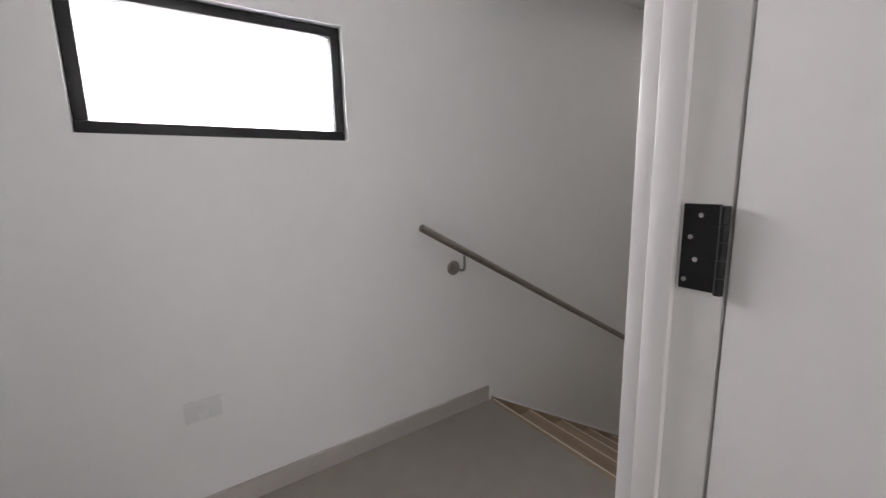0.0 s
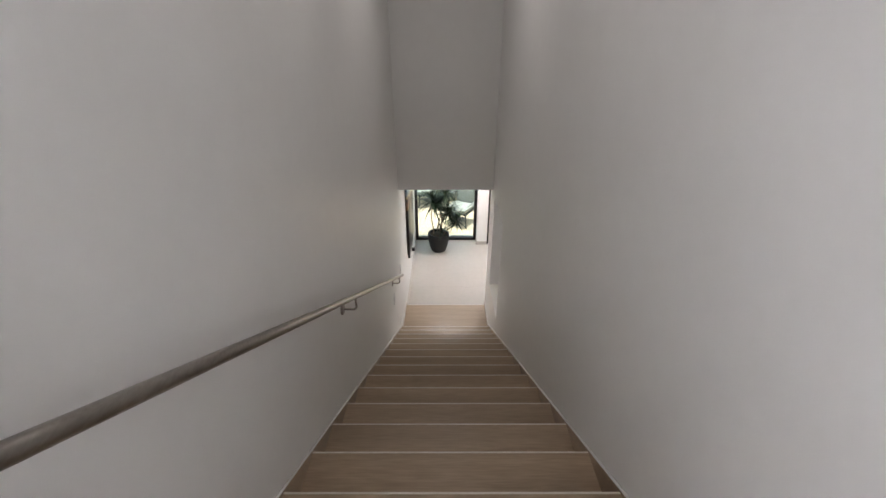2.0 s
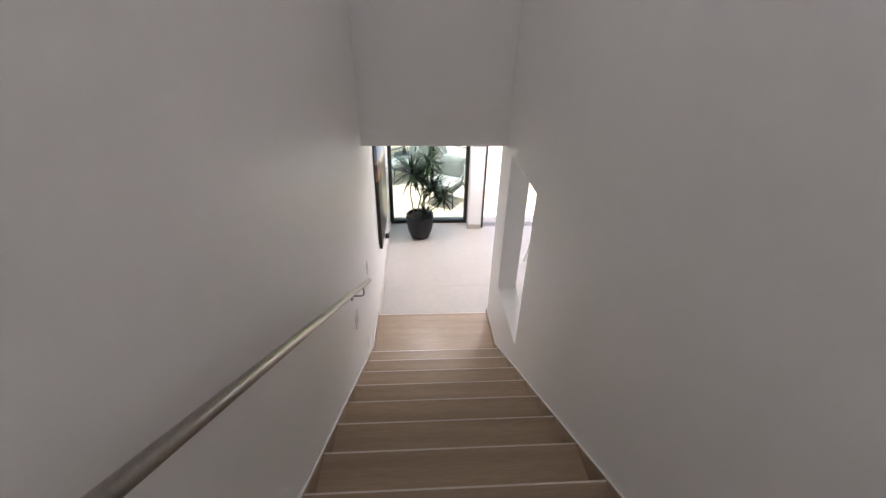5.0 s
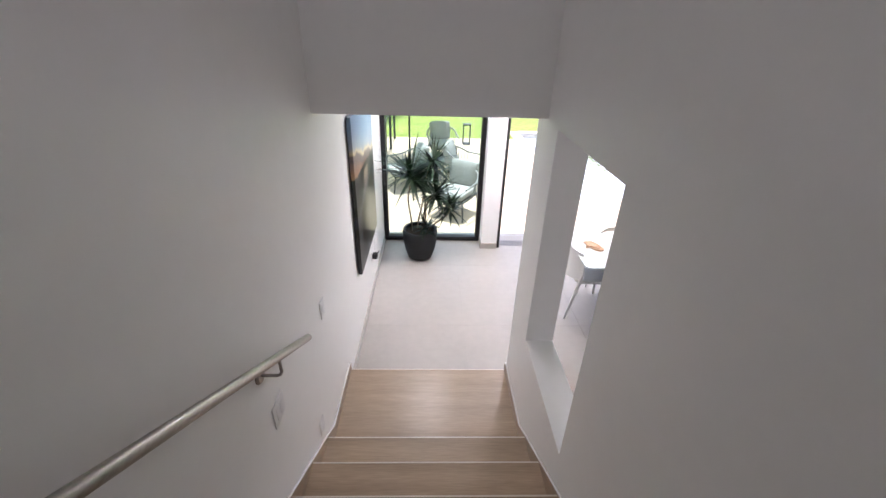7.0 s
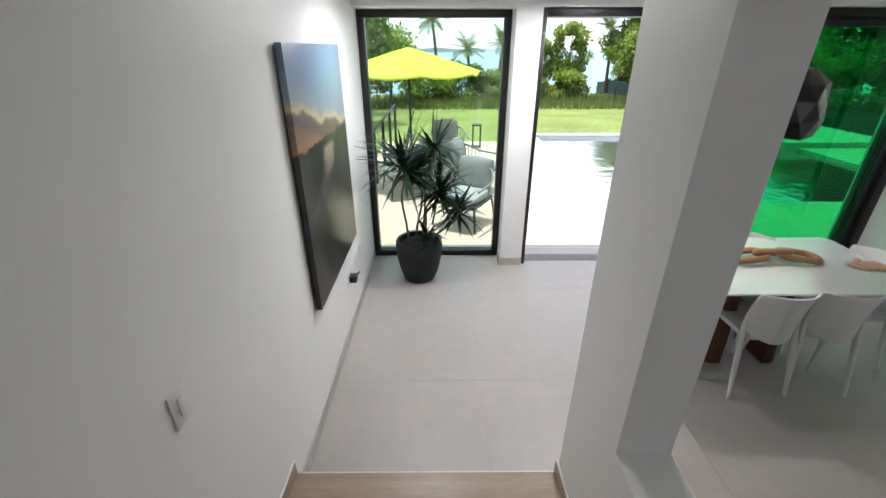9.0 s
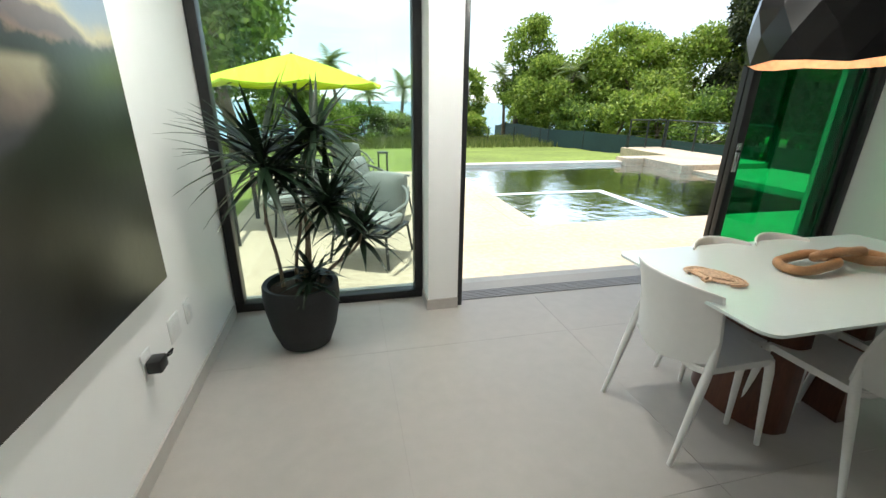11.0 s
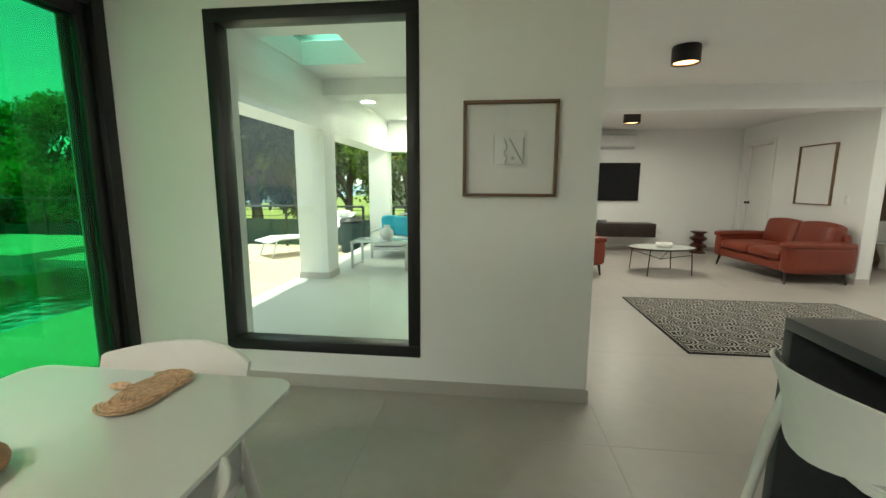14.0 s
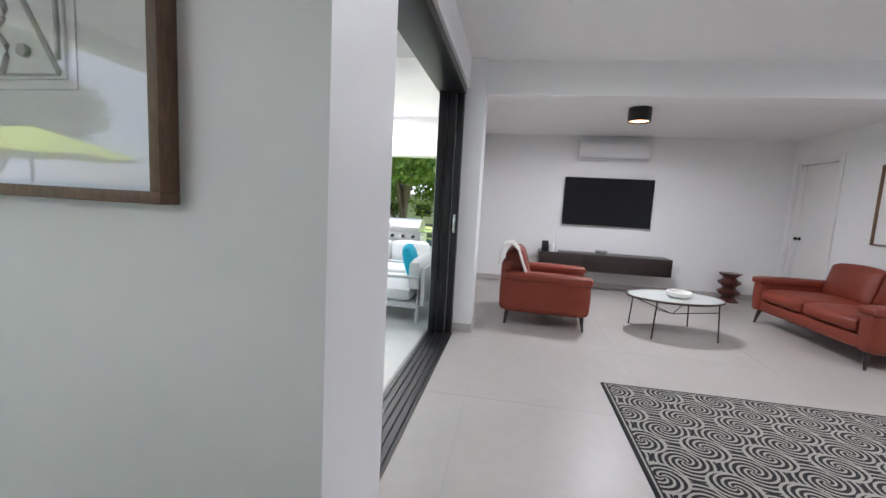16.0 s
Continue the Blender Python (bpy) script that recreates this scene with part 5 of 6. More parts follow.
def pillow(x, y, z, rx, rz):
    bm = cushion(bmesh.new(), -0.18, 0.18, -0.05, 0.05, -0.18, 0.18, 0.03, 6)
    return solid("throw_pillow", "turquoise square pillow on the white patio sofa", "pillow", bm, TURQ, True, pose(x, y, z, rx, 0, rz), "turquoise pillows")


outdoor_sofa(pose(9.32, 9.16, 0, 0, 0, 90), 1.72, 3, "white cushioned patio sofa with a white metal frame")
outdoor_sofa(pose(8.22, 8.40, 0, 0, 0, 0), 0.95, 1, "white patio sofa seen from behind its metal frame")
pillow(9.53, 9.80, 0.52, -16, 90)
pillow(9.45, 9.55, 0.51, -20, 80)
pillow(8.32, 8.24, 0.53, -16, 4)


def outdoor_table(x, y):
    t = thing("patio_table", "low glass patio table with a white metal frame", "coffee table", pose(x, y, 0))
    bpart("tabletop", mat("white_glass_slab", (0.6, 0.66, 0.64), 0.08, vary=0.02), (-0.28, 0.28, -0.45, 0.45, 0.405, 0.42), t, 0.003)
    for sx in (-1, 1):
        for sy in (-1, 1):
            bpart("leg", WFRAME, (sx * 0.25 - 0.018, sx * 0.25 + 0.018, sy * 0.42 - 0.018, sy * 0.42 + 0.018, 0, 0.40), t, 0.004)
    for sy in (-1, 1):
        bpart("rail", WFRAME, (-0.232, 0.232, sy * 0.42 - 0.015, sy * 0.42 + 0.015, 0.02, 0.05), t, 0.003)
        bpart("rail", WFRAME, (-0.232, 0.232, sy * 0.42 - 0.015, sy * 0.42 + 0.015, 0.37, 0.40), t, 0.003)


outdoor_table(8.22, 9.62)
bm = bmesh.new()
lathe(bm, [(0.02, 0.0), (0.07, 0.0), (0.11, 0.08), (0.10, 0.15), (0.05, 0.20), (0.045, 0.22), (0.055, 0.235), (0.02, 0.22)], 24)
solid("vase", "round white ceramic vase on the patio table", "vase", bm, CER, True, pose(8.2, 9.55, 0.42))

gr = thing("gas_grill", "stainless steel gas grill with a rounded hood", "grill", pose(10.42, 9.02, 0, 0, 0, 90))
SS = mat("stainless_steel", (0.55, 0.55, 0.54), 0.28, metal=1.0, vary=0.05)
bpart("cabinet", SS, (-0.45, 0.45, -0.24, 0.24, 0.04, 0.70), gr, 0.01)
bpart("control_panel", SS, (-0.46, 0.46, 0.245, 0.28, 0.58, 0.72), gr, 0.006)
bm = bmesh.new()
ring_tube(bm, [[(x, 0.235 * math.cos(a), 0.725 + 0.20 * math.sin(a)) for a in (math.pi * i / 10 for i in range(11))] for x in (-0.42, 0.42)])
part("hood", bm, SS, gr)
for i in range(5):
    bm = bmesh.new()
    tube(bm, [(-0.34 + 0.17 * i, 0.28, 0.65), (-0.34 + 0.17 * i, 0.315, 0.65)], [0.03, 0.025], 14)
    part("knob", bm, BLACK, gr)
bpart("side_shelf", SS, (0.455, 0.78, -0.22, 0.22, 0.67, 0.70), gr, 0.006)

pl = thing("patio_ceiling_light", "round flush patio ceiling light, switched on", "ceiling light", pose(10.0, 9.3, 2.60))
bm = bmesh.new()
lathe(bm, [(0.02, 0.0), (0.17, 0.0), (0.17, -0.03), (0.15, -0.035), (0.02, -0.032)], 32)
part("ring", bm, BLACK, pl, smooth=True)
bm = bmesh.new()
lathe(bm, [(0.001, -0.036), (0.13, -0.036), (0.13, -0.042), (0.001, -0.044)], 32)
part("lens", bm, LAMPW, pl, "glowing lens")
area("patio_light", look((10.0, 9.3, 2.54), (10.0, 9.3, 0)), 0.26, 0.26, 18, (1.0, 0.95, 0.89), True)


def lounger(m):
    t = thing("sun_lounger", "white sling sun lounger with a raised back on the deck", "sun lounger", m, "sun loungers")
    for sx in (-1, 1):
        bm = bmesh.new()
        tube(bm, [(sx * 0.3, 1.0, 0.30), (sx * 0.3, 0.7, 0.36), (sx * 0.3, -0.25, 0.34), (sx * 0.3, -0.95, 0.80)], 0.018, 8)
        part("side_rail", bm, WFRAME, t, smooth=True)
        for y, dy in ((0.8, 0.12), (-0.3, -0.12)):
            bm = bmesh.new()
            tube(bm, [(sx * 0.3, y, 0.35), (sx * 0.3, y + dy, 0.0)], 0.015, 8)
            part("leg", bm, WFRAME, t)
    bm = bmesh.new()
    prof = [(1.0, 0.30), (0.7, 0.36), (-0.25, 0.34), (-0.95, 0.80)]
    ring_tube(bm, [[(x, y, z + 0.012) for y, z in prof] + [(x, y, z - 0.004) for y, z in prof[::-1]] for x in (-0.285, 0.285)])
    part("sling", bm, WPAD, t)
    part("head_pillow", cushion(bmesh.new(), -0.2, 0.2, -0.92, -0.74, 0.74, 0.84, 0.02, 4), WPAD, t, smooth=True)


lounger(pose(10.18, 11.72, DECK, 0, 0, 50))
bb = thing("outdoor_bin", "dark grey-green lidded bin beside the patio column", "bin", pose(10.33, 10.86, DECK))
bm = bmesh.new()
lathe(bm, [(0.02, 0.0), (0.20, 0.0), (0.22, 0.02), (0.235, 0.62), (0.22, 0.63), (0.02, 0.63)], 28)
part("body", bm, FENCEM, bb, smooth=True)
bm = bmesh.new()
lathe(bm, [(0.02, 0.632), (0.245, 0.632), (0.25, 0.66), (0.20, 0.72), (0.02, 0.74)], 28)
part("lid", bm, BLACK, bb, smooth=True)


# deck railing with cables
def railing(x0, y0, x1, y1, z, posts, label, h=0.92, cables=6):
    t = thing("railing", label, "railing")
    a, b = Vector((x0, y0, z)), Vector((x1, y1, z))
    for i in range(posts):
        p = a.lerp(b, i / (posts - 1))
        bm = bmesh.new()
        tube(bm, [p, p + Vector((0, 0, h))], 0.03, 8)
        part("post", bm, GALV, t)
    bm = bmesh.new()
    tube(bm, [a + Vector((0, 0, h)), b + Vector((0, 0, h))], 0.024, 8)
    part("top_rail", bm, GALV, t)
    for k in range(cables):
        bm = bmesh.new()
        zz = Vector((0, 0, 0.12 + (h - 0.2) * k / max(1, cables - 1)))
        tube(bm, [a + zz, b + zz], 0.006, 6)
        part("cable", bm, GALV, t)


railing(10.98, 10.8, 10.98, 16.3, DECK, 4, "dark metal cable railing along the deck")
railing(9.6, 20.3, 10.98, 20.3, 0.0, 3, "dark metal cable railing beyond the pool")
railing(10.98, 20.2, 10.98, 16.4, 0.0, 4, "dark metal cable railing at the raised deck")
railing(10.98, 7.95, 10.98, 10.1, 0.0, 3, "dark metal cable railing at the patio's end", h=0.8)
railing(-1.1, 11.2, -1.1, 17.0, DECK, 6, "dark metal railing beside the garden deck", cables=3)


# ---- garden furniture, umbrella ----
def umbrella():
    t = thing("garden_umbrella", "large lime-green garden umbrella, opened", "umbrella", pose(-0.55, 14.6, DECK))
    bm = bmesh.new()
    tube(bm, [(0, 0, 0), (0, 0, 2.2)], 0.022, 12)
    part("pole", bm, GALV, t, smooth=True)
    bm = bmesh.new()
    lathe(bm, [(0.02, 0.0), (0.28, 0.0), (0.28, 0.05), (0.06, 0.08), (0.04, 0.2), (0.02, 0.2)], 24)
    part("base", bm, GALV, t, smooth=True)
    R, ZT, ZR = 1.35, 2.19, 1.79
    for i in range(8):
        a0, a1 = 2 * math.pi * i / 8 + 0.2, 2 * math.pi * (i + 1) / 8 + 0.2
        bm = bmesh.new()
        rows = []
        for k in range(6):
            f = k / 5
            row = []
            for j in range(5):
                g = j / 4
                p = Vector((math.cos(a0), math.sin(a0), 0)).lerp(Vector((math.cos(a1), math.sin(a1), 0)), g) * R * f
                z = ZT - (ZT - ZR) * f ** 1.05 - 0.05 * f * math.sin(math.pi * g)
                row.append(bm.verts.new((p.x, p.y, z)))
            rows.append(row)
        for r0, r1 in zip(rows, rows[1:]):
            for j in range(4):
                try:
                    bm.faces.new((r0[j], r0[j + 1], r1[j + 1], r1[j]))
                except ValueError:
                    pass
        # hanging edge
        low = [bm.verts.new(v.co + Vector((0, 0, -0.03))) for v in rows[-1]]
        for j in range(4):
            bm.faces.new((rows[-1][j], rows[-1][j + 1], low[j + 1], low[j]))
        part("canopy_panel", bm, LIME, t)
        bm = bmesh.new()
        tube(bm, [(0, 0, ZT - 0.03), (R * math.cos(a0) * 0.98, R * math.sin(a0) * 0.98, ZR - 0.02)], 0.009, 6)
        rb = part("rib", bm, GALV, t)
        bm = bmesh.new()
        tube(bm, [(0, 0, ZT - 0.55), (R * math.cos(a0) * 0.5, R * math.sin(a0) * 0.5, (ZT + ZR) / 2 - 0.02)], 0.007, 6)
        part("strut", bm, GALV, rb)


umbrella()
ROPE = mat("grey_rope_weave", (0.22, 0.23, 0.23), 0.85, vary=0.1, fine=0.2, scale=20)
PADG = mat("pale_grey_cushion", (0.30, 0.31, 0.30), 0.9, vary=0.05, fine=0.05)


def garden_chair(m):
    t = thing("garden_armchair", "grey woven rope garden armchair with a pale cushion", "armchair", m, "garden armchairs")
    part("seat_cushion", cushion(bmesh.new(), -0.27, 0.27, -0.26, 0.30, 0.34, 0.44, 0.015, 5), PADG, t, smooth=True)
    bc = part("back_cushion", cushion(bmesh.new(), -0.25, 0.25, -0.06, 0.06, 0.0, 0.40, 0.02, 5), PADG, t, smooth=True)
    bc.matrix_basis = pose(0, -0.28, 0.43, 14, 0, 0)
    bm = bmesh.new()
    hoop = [(0.36 * math.cos(a), -0.05 - 0.33 * math.sin(a), 0.58 + 0.16 * max(0, math.sin(a))) for a in (math.pi * (i / 16) * 1.0 for i in range(17))]
    tube(bm, [(0.34, 0.28, 0.55)] + hoop + [(-0.34, 0.28, 0.55)], 0.016, 8)
    part("arm_hoop", bm, ROPE, t, smooth=True)
    bm = bmesh.new()
    for i, p in enumerate(hoop):
        tube(bm, [p, (p[0] * 0.82, p[1] * 0.85, 0.34)], 0.007, 5)
    part("rope_weave", bm, ROPE, t)
    bpart("seat_frame", GALV, (-0.30, 0.30, -0.30, 0.30, 0.305, 0.335), t, 0.006)
    for sx in (-1, 1):
        for sy in (-1, 1):
            bm = bmesh.new()
            tube(bm, [(sx * 0.28, sy * 0.27, 0.32), (sx * 0.32, sy * 0.32, 0.0)], 0.014, 8)
            part("leg", bm, GALV, t)


for gx_, gy_, gr_ in ((0.35, 11.75, 150), (0.2, 15.0, 190), (-0.55, 13.0, 110), (0.62, 13.2, 250)):
    garden_chair(pose(gx_, gy_, DECK, 0, 0, gr_))
gt = thing("garden_table", "low round dark metal garden table", "table", pose(0.15, 13.75, DECK))
bm = bmesh.new()
lathe(bm, [(0.01, 0.40), (0.38, 0.40), (0.39, 0.41), (0.38, 0.42), (0.01, 0.42)], 32)
part("tabletop", bm, PADG, gt, smooth=True)
for i in range(3):
    a = 2 * math.pi * i / 3
    bm = bmesh.new()
    tube(bm, [(0.15 * math.cos(a), 0.15 * math.sin(a), 0.40), (0.3 * math.cos(a), 0.3 * math.sin(a), 0.0)], 0.014, 8)
    part("leg", bm, GALV, gt)
bm = bmesh.new()
lathe(bm, [(0.01, 0.0), (0.07, 0.0), (0.10, 0.04), (0.10, 0.07), (0.09, 0.065), (0.01, 0.02)], 20)
solid("planter_bowl", "small dark planter bowl on the garden table", "bowl", bm, POTM, True, pose(0.15, 13.75, DECK + 0.42))
lt = thing("garden_lantern", "tall metal garden lantern with glass sides", "lantern", pose(0.9, 16.6, DECK))
for sx in (-1, 1):
    for sy in (-1, 1):
        bpart("corner_post", GALV, (sx * 0.09 - 0.01, sx * 0.09 + 0.01, sy * 0.09 - 0.01, sy * 0.09 + 0.01, 0.0, 0.5), lt, 0)
bpart("roof", GALV, (-0.11, 0.11, -0.11, 0.11, 0.5, 0.53), lt, 0.005)
bpart("floor_plate", GALV, (-0.11, 0.11, -0.11, 0.11, 0.0, 0.015), lt, 0.002)
structure("wing_wall", [(XL - 0.45, XL - 0.12, 10.56, 11.15, -0.3, 2.53)], WHITE)


# ---- vegetation ----
def leaf_mesh(centres, radii, count, size, rnd, flat=0.7, droop=0.0, aspect=0.5):
    """Many small four-cornered leaves strewn through clumps."""
    k = rnd.integers(0, len(centres), count)
    d = rnd.normal(size=(count, 3))
    d /= np.linalg.norm(d, axis=1)[:, None]
    rad = rnd.uniform(0.35, 1.05, count) ** 0.6
    p = centres[k] + d * (radii[k] * rad)[:, None] * np.array([1, 1, flat])
    a = rnd.normal(size=(count, 3)) + np.array([0, 0, -droop])
    a /= np.linalg.norm(a, axis=1)[:, None]
    b = np.cross(a, rnd.normal(size=(count, 3)) + np.array([0, 0, 1.2]))
    b /= np.linalg.norm(b, axis=1)[:, None] + 1e-9
    L = (size * rnd.uniform(0.6, 1.25, count))[:, None]
    v = np.stack([p, p + a * L * 0.5 + b * L * aspect * 0.5, p + a * L, p + a * L * 0.5 - b * L * aspect * 0.5], axis=1).reshape(-1, 3)
    f = np.arange(count * 4).reshape(-1, 4)
    me = bpy.data.meshes.new("leaves")
    me.from_pydata(v.tolist(), [], f.tolist())
    return me


def leaf_material(name, color, light):
    m = mat(name, color, 0.6, vary=0.0, fine=0.0)
    n, l = m.node_tree.nodes, m.node_tree.links
    b = n["Principled BSDF"]
    g, r = n.new("ShaderNodeNewGeometry"), n.new("ShaderNodeValToRGB")
    r.color_ramp.elements[0].color = (*[c * 0.7 for c in color], 1)
    r.color_ramp.elements[1].color = (*light, 1)
    k = r.color_ramp.elements.new(0.5)
    k.color = (*color, 1)
    l.new(g.outputs["Random Per Island"], r.inputs["Fac"])
    l.new(r.outputs["Color"], b.inputs["Base Color"])
    tr, mx = n.new("ShaderNodeBsdfTranslucent"), n.new("ShaderNodeMixShader")
    l.new(r.outputs["Color"], tr.inputs["Color"])
    mx.inputs["Fac"].default_value = 0.5
    l.new(b.outputs["BSDF"], mx.inputs[1])
    l.new(tr.outputs["BSDF"], mx.inputs[2])
    l.new(mx.outputs["Shader"], n["Material Output"].inputs["Surface"])
    return m


LEAF_A = leaf_material("sea_grape_leaf", (0.19, 0.29, 0.045), (0.42, 0.50, 0.10))
LEAF_B = leaf_material("bright_shrub_leaf", (0.22, 0.33, 0.045), (0.44, 0.50, 0.10))
LEAF_C = leaf_material("casuarina_needles", (0.04, 0.06, 0.02), (0.12, 0.13, 0.055))
LEAF_D = leaf_material("deep_green_leaf", (0.12, 0.21, 0.035), (0.28, 0.38, 0.07))
PALML = leaf_material("palm_frond", (0.10, 0.16, 0.04), (0.22, 0.26, 0.08))
BARK = mat("grey_brown_bark", (0.16, 0.12, 0.09), 0.9, vary=0.25, fine=0.3, scale=6, bump=0.6, bump_scale=20)


def tree(x, y, h, r, leafm, count, label, size=0.28, name="tree", seed=0, low=0.3, flat=0.75, droop=0.0, aspect=0.5, z0=None, cat="tree"):
    rnd = np.random.default_rng(seed + int(x * 31 + y * 17))
    z = ground_height(x, y) - 0.05 if z0 is None else z0
    t = thing(name, label, cat, pose(x, y, z))
    trunk_top = h * (0.45 + low * 0.4)
    lean = rnd.uniform(-0.12, 0.12, 2) * h
    pts = [(lean[0] * f * f, lean[1] * f * f, trunk_top * f) for f in (0, 0.25, 0.5, 0.75, 1)]
    bm = bmesh.new()
    rr = 0.025 * h
    tube(bm, pts, [rr * 1.3, rr, rr * 0.85, rr * 0.7, rr * 0.5], 8)
    part("trunk", bm, BARK, t, smooth=True)
    n = 18 + int(r * 7)
    cs, rs = [], []
    for i in range(n):
        a, f = rnd.uniform(0, 2 * math.pi), rnd.uniform(0, 1)
        zc = h * (low + (0.93 - low) * f)
        w = r * (0.35 + 0.65 * math.sin(math.pi * min(1, 0.25 + 0.75 * f))) * rnd.uniform(0.45, 1.0)
        cs.append((w * math.cos(a) + lean[0], w * math.sin(a) + lean[1], zc))
        rs.append(r * rnd.uniform(0.22, 0.42))
    for c in cs[:7]:
        bm = bmesh.new()
        f = min(0.95, max(0.3, c[2] / h * 0.7))
        s_ = (lean[0] * f * f, lean[1] * f * f, trunk_top * f)
        m_ = [(s_[k] + c[k]) / 2 + (0.06 * h if k == 2 else 0) * 0.5 for k in range(3)]
        tube(bm, [s_, m_, c], [rr * 0.5, rr * 0.32, rr * 0.12], 6)
        part("limb", bm, BARK, t, smooth=True)
    me = leaf_mesh(np.array(cs), np.array(rs), int(count * 2.3), size, rnd, flat, droop, aspect)
    me.materials.append(leafm)
    ob = new("crown", me)
    ob.parent = t
    return t


BROAD = "broad-leaved coastal tree with a dense uneven green crown"
for i, (x, y, h, r, m_, c) in enumerate((
        (14.0, 41.0, 9.0, 2.4, LEAF_A, 3600), (14.6, 37.0, 5.6, 2.5, LEAF_A, 3800), (17.6, 37.0, 6.2, 2.9, LEAF_A, 4200), (20.4, 35.0, 7.8, 3.0, LEAF_B, 4800), (23.2, 33.5, 7.4, 3.1, LEAF_A, 4800),
        (9.2, 38.0, 5.0, 1.5, LEAF_A, 1900), (7.0, 39.0, 3.9, 1.3, LEAF_B, 1400), (16.0, 40.0, 6.2, 2.8, LEAF_D, 3400), (21.5, 39.0, 8.0, 3.4, LEAF_D, 3600), (26.0, 31.0, 7.0, 3.0, LEAF_A, 3600),
        (-3.4, 23.0, 8.2, 3.1, LEAF_D, 5200), (-6.2, 28.0, 8.6, 3.6, LEAF_D, 4600), (-3.0, 33.0, 4.2, 2.2, LEAF_A, 2600),
        (20.5, 14.5, 7.5, 3.2, LEAF_D, 5200), (19.8, 11.6, 6.8, 2.6, LEAF_D, 4600), (27.0, 24.0, 8.0, 3.4, LEAF_D, 5200), (29.5, 20.0, 8.0, 3.4, LEAF_D, 4600), (25.5, 27.0, 6.5, 3.0, LEAF_A, 4600), (24.0, 10.0, 7.2, 3.2, LEAF_D, 4200), (22.5, 6.0, 7.0, 3.2, LEAF_A, 3600), (26.0, 17.5, 7.0, 3.0, LEAF_A, 3000), (19.6, 18.4, 8.4, 2.6, LEAF_D, 5000))):
    tree(x, y, h, r, m_, c, BROAD, seed=i)
SHRUB = "low dense green shrub behind the garden fence"
for i, (x, y, h, r) in enumerate(((15.6, 41.0, 3.4, 1.9), (15.0, 35.6, 2.9, 1.7), (15.3, 33.5, 3.0, 1.8), (16.6, 31.0, 3.1, 1.8), (17.6, 28.6, 3.2, 1.8), (18.4, 26.2, 3.3, 1.8), (19.6, 31.0, 4.6, 2.3), (8.4, 36.5, 1.7, 1.3), (1.5, 37.0, 2.2, 1.9), (-0.8, 36.0, 2.4, 1.9), (4.0, 38.5, 1.5, 1.6), (6.0, 36.0, 1.5, 1.3))):
    tree(x, y, h, r, (LEAF_A, LEAF_B, LEAF_D)[i % 3], 2600, SHRUB, name="shrub", seed=40 + i, low=0.12, size=0.24, cat="shrub")
CAS = "tall casuarina tree with fine drooping grey-green needles"
for i, (x, y, h, r) in enumerate(((24.8, 29.5, 10.5, 2.5), (19.5, 21.6, 9.5, 2.7), (21.0, 24.5, 9.0, 2.4), (18.9, 16.0, 8.6, 2.2), (23.0, 22.6, 9.8, 2.6))):
    tree(x, y, h, r, LEAF_C, 9500, CAS, size=0.36, seed=70 + i, low=0.2, flat=1.1, droop=0.7, aspect=0.28)


def palm(x, y, h, seed):
    rnd = random.Random(seed)
    t = thing("palm_tree", "coconut palm with arching feathery fronds", "palm tree", pose(x, y, ground_height(x, y) - 0.05), "palms")
    bm = bmesh.new()
    bend = rnd.uniform(-0.1, 0.1) * h
    top = Vector((bend, 0, h))
    tube(bm, [(bend * f * f, 0, h * f) for f in (0, 0.25, 0.5, 0.75, 1)], [0.17, 0.13, 0.12, 0.11, 0.10], 8)
    part("trunk", bm, BARK, t, smooth=True)
    for i in range(15):
        a = 2 * math.pi * i / 15 + rnd.uniform(-0.15, 0.15)
        el = radians(rnd.uniform(-10, 70))
        d = Vector((math.cos(a) * math.cos(el), math.sin(a) * math.cos(el), math.sin(el)))
        side = Vector((-math.sin(a), math.cos(a), 0))
        bm = bmesh.new()
        p = top.copy()
        L = 1.9 * rnd.uniform(0.8, 1.1)
        for s_ in range(14):
            q = p + d * (L / 14)
            w = 0.55 * math.sin(math.pi * min(1, 0.12 + s_ / 15)) + 0.05
            for sg in (-1, 1):
                e = p + side * sg * w + d * 0.12 + Vector((0, 0, -0.22 * w))
                bm.faces.new([bm.verts.new(v) for v in (p, p + d * 0.12, e)])
            p = q
            d = (d + Vector((0, 0, -0.085))).normalized()
        part("frond", bm, PALML, t)


for i, (x, y, h) in enumerate(((4.4, 40.0, 3.4), (-0.2, 41.0, 5.2), (15.5, 35.6, 4.6), (13.0, 41.0, 4.6), (2.4, 43.0, 3.4), (24.5, 21.6, 4.2))):
    palm(x, y, h, i)


# long grass by the mesh fence
rg = np.random.default_rng(5)
cnt = 9000
gxs, gys = rg.uniform(-8, 13, cnt), rg.uniform(30.5, 37, cnt)
gz = np.array([ground_height(a, b) for a, b in zip(gxs, gys)])
hh = rg.uniform(0.15, 0.55, cnt)
ang = rg.uniform(0, math.pi, cnt)
base_ = np.stack([gxs, gys, gz - 0.02], 1)
side_ = np.stack([np.cos(ang), np.sin(ang), np.zeros(cnt)], 1) * 0.035
tip_ = base_ + np.stack([rg.normal(0, 0.12, cnt), rg.normal(0, 0.12, cnt), hh], 1)
gm = bpy.data.meshes.new("long_grass")
gm.from_pydata(np.stack([base_ - side_, base_ + side_, tip_], 1).reshape(-1, 3).tolist(), [], np.arange(cnt * 3).reshape(-1, 3).tolist())
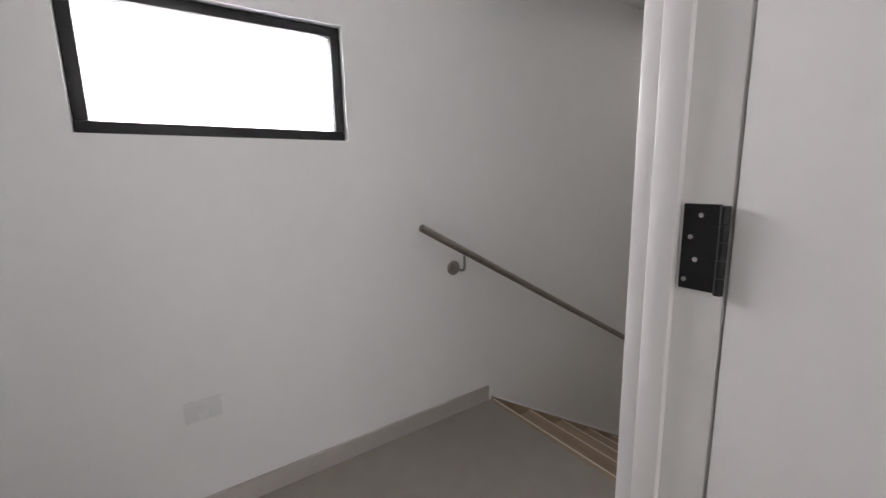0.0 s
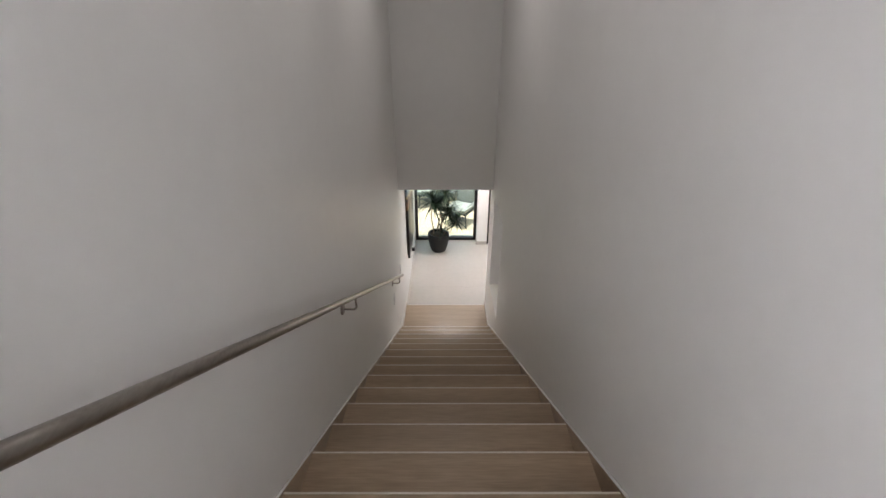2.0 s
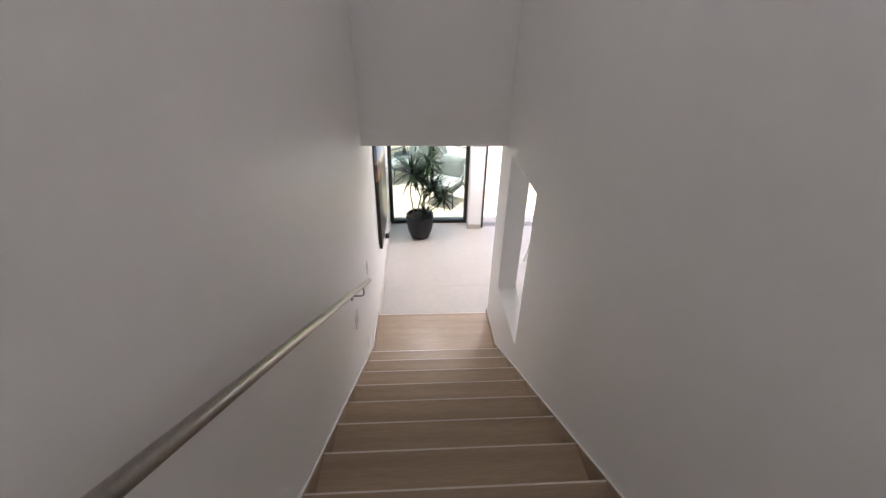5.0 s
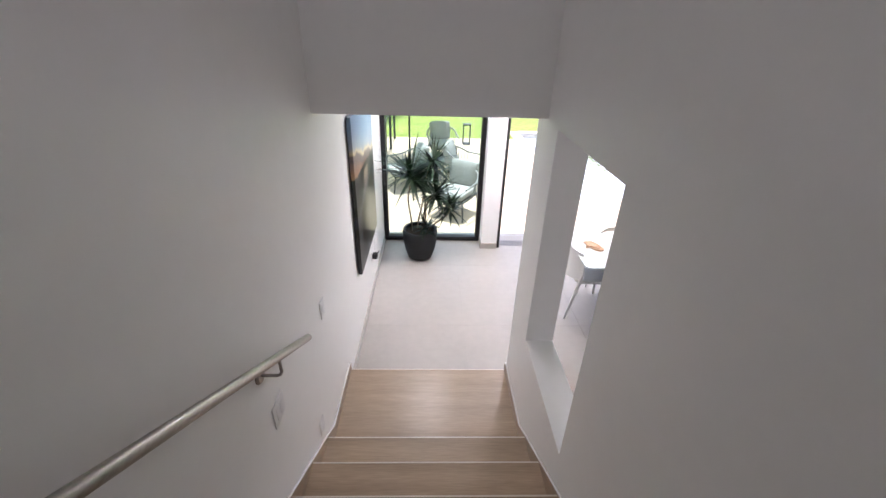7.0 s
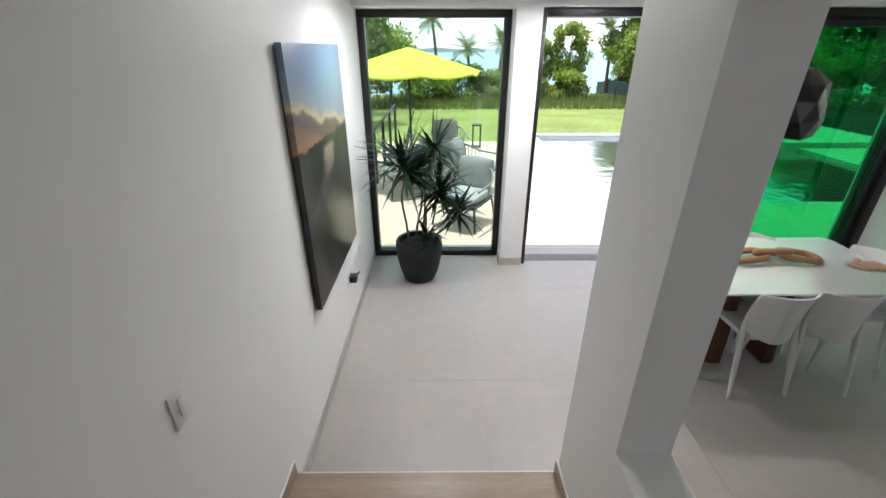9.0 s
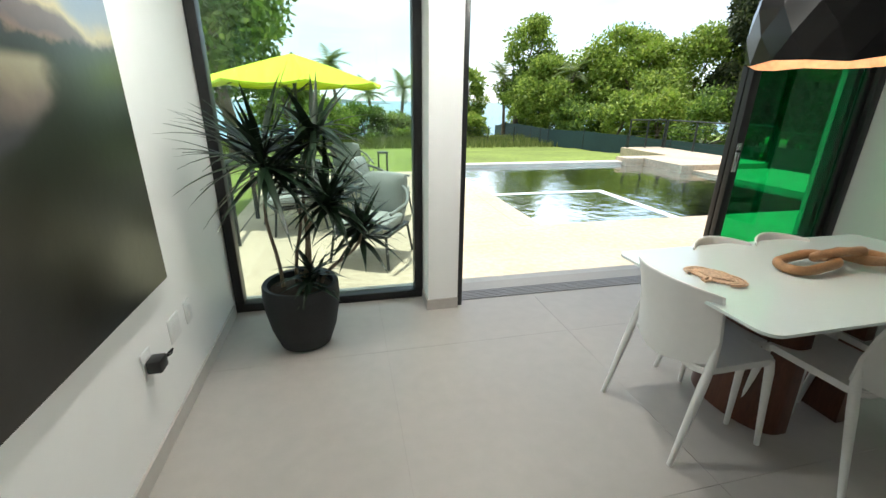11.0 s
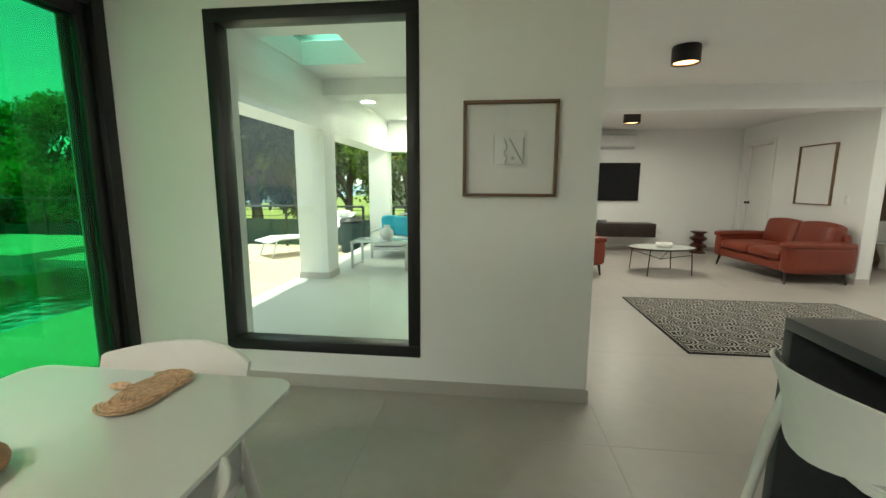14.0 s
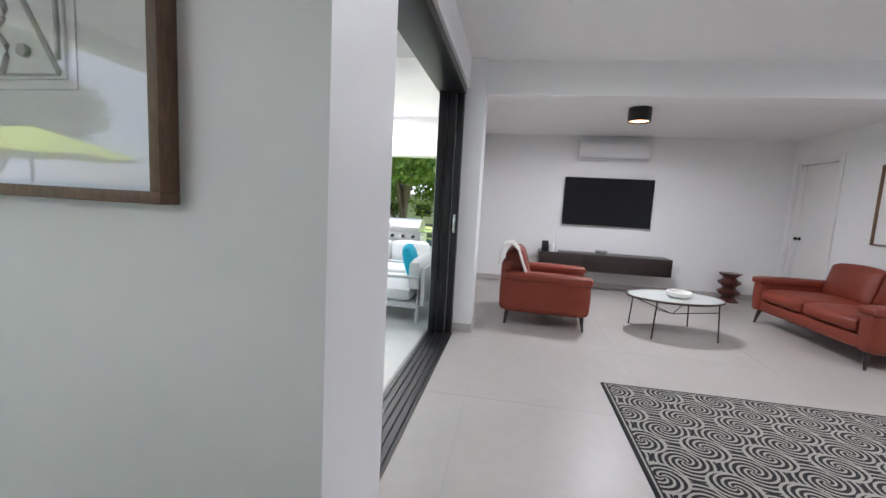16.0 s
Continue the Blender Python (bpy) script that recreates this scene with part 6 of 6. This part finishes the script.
gm.materials.append(leaf_material("long_grass_blades", (0.13, 0.17, 0.04), (0.25, 0.27, 0.09)))
tagged(new("long_grass", gm), "long uneven green grass beside the mesh fence", "grass", kind="stuff")


# ---- fences ----
def fabric_fence(points, label, h=1.02):
    t = thing("fabric_fence", label, "fence")
    for (x0, y0), (x1, y1) in zip(points, points[1:]):
        n = max(1, int(math.hypot(x1 - x0, y1 - y0) / 2.6))
        for i in range(n):
            a = (x0 + (x1 - x0) * i / n, y0 + (y1 - y0) * i / n)
            b = (x0 + (x1 - x0) * (i + 1) / n, y0 + (y1 - y0) * (i + 1) / n)
            za, zb = ground_height(*a), ground_height(*b)
            d = Vector((b[1] - a[1], a[0] - b[0], 0)).normalized() * 0.012
            bm = bmesh.new()
            rings = []
            for f in (0, 0.25, 0.5, 0.75, 1):
                p = Vector((a[0] + (b[0] - a[0]) * f, a[1] + (b[1] - a[1]) * f, za + (zb - za) * f))
                sag = -0.03 * math.sin(math.pi * f)
                rings.append([p + d, p - d, p - d + Vector((0, 0, h + sag)), p + d + Vector((0, 0, h + sag))])
            ring_tube(bm, rings)
            part("fabric_panel", bm, FENCEM, t)
            bm = bmesh.new()
            tube(bm, [(a[0], a[1], za), (a[0], a[1], za + h + 0.1)], 0.03, 8)
            part("post", bm, GALV, t)


fabric_fence([(13.4, 44.0), (12.3, 31.5), (13.9, 26.2), (15.1, 24.6), (16.2, 21.0)], "long fence clad in dark green fabric on metal posts")
fabric_fence([(16.2, 20.4), (16.4, 14.0), (16.4, 7.0)], "dark fabric fence beyond the deck railing")


def mesh_fence():
    t = thing("mesh_fence", "thin dark wire fence on slim metal posts", "fence")
    run = [(11.9 - 1.53 * i, 31.8 + 0.46 * i) for i in range(14)]
    for x, y in run:
        z = ground_height(x, y)
        bm = bmesh.new()
        tube(bm, [(x, y, z), (x, y, z + 1.1)], 0.03, 8)
        part("post", bm, GALV, t)
    for k in range(6):
        bm = bmesh.new()
        tube(bm, [(x, y, ground_height(x, y) + 0.12 + 0.18 * k) for x, y in run], 0.006, 5)
        part("wire", bm, GALV, t)


mesh_fence()

# far house with a low roof beyond the patio
fh = thing("far_house", "low white house far beyond the fence", "house", pose(30, 12.5, -0.2))
bpart("wall", WHITE, (-2, 2, -3.2, 3.2, 0.0, 1.5), fh, 0)
bpart("roof", mat("pale_grey_roof", (0.6, 0.6, 0.58), 0.8, vary=0.05), (-2.4, 2.4, -3.6, 3.6, 1.5, 1.75), fh, 0.02)
for yy in (-2, 0, 2):
    w_ = bpart("window", BLACK, (-2.03, -2.0, yy - 0.45, yy + 0.45, 0.5, 1.2), fh, 0)
wf = thing("white_rail_fence", "white three-rail paddock fence in the distance", "fence", pose(38, 30, ground_height(38, 30)))
for i in range(9):
    bpart("post", WPLASTIC, (-0.05, 0.05, -8 + 2 * i - 0.05, -8 + 2 * i + 0.05, 0, 1.2), wf, 0)
for k in range(3):
    bpart("rail", WPLASTIC, (-0.03, 0.03, -8, 8, 0.3 + 0.35 * k, 0.42 + 0.35 * k), wf, 0)
bm = bmesh.new()
rings = []
for i in range(13):
    xx = -160 + 320 * i / 12
    hgt = 9 * math.sin(math.pi * i / 12) * (0.8 + 0.25 * math.sin(i * 1.7)) + 0.3
    rings.append([(xx, -30, -1), (xx, 0, hgt), (xx, 30, -1)])
ring_tube(bm, rings)
ob = part("backdrop_headland", bm, mat("hazy_headland", (0.10, 0.14, 0.13), 0.95, vary=0.2, scale=0.05), kind="structure")
ob.matrix_basis = pose(-60, 900, -4.4)

# ---- large floor tiles ----
floor_ob = bpy.data.objects["floor"]
TS, GAP = 1.2, 0.0015


def lay(x0, x1, y0, y1):
    i0, i1 = math.floor((x0 - 0.30) / TS), math.ceil((x1 - 0.30) / TS)
    j0, j1 = math.floor((y0 - 0.15) / TS), math.ceil((y1 - 0.15) / TS)
    for i in range(i0, i1):
        for j in range(j0, j1):
            a, b = max(x0, 0.30 + i * TS + GAP / 2), min(x1, 0.30 + (i + 1) * TS - GAP / 2)
            c, d = max(y0, 0.15 + j * TS + GAP / 2), min(y1, 0.15 + (j + 1) * TS - GAP / 2)
            if b - a > 0.02 and d - c > 0.02:
                part("floor_tile", box(bmesh.new(), a, b, c, d, -0.0029, 0.0), TILE, floor_ob)


lay(XL, 0.86, 7.757, 10.44)
lay(0.86, XP, 7.757, 10.31)
lay(XR2, XP, 0.2, 7.757)
lay(XP, 7.62, 0.2, YP)
lay(4.60, 7.62, YP, 7.62)
lay(7.62, XT, -0.1, 7.46)
lay(7.95, XT, 7.46, 7.70)
lay(XP, 4.60, YP - 0.0, YP)
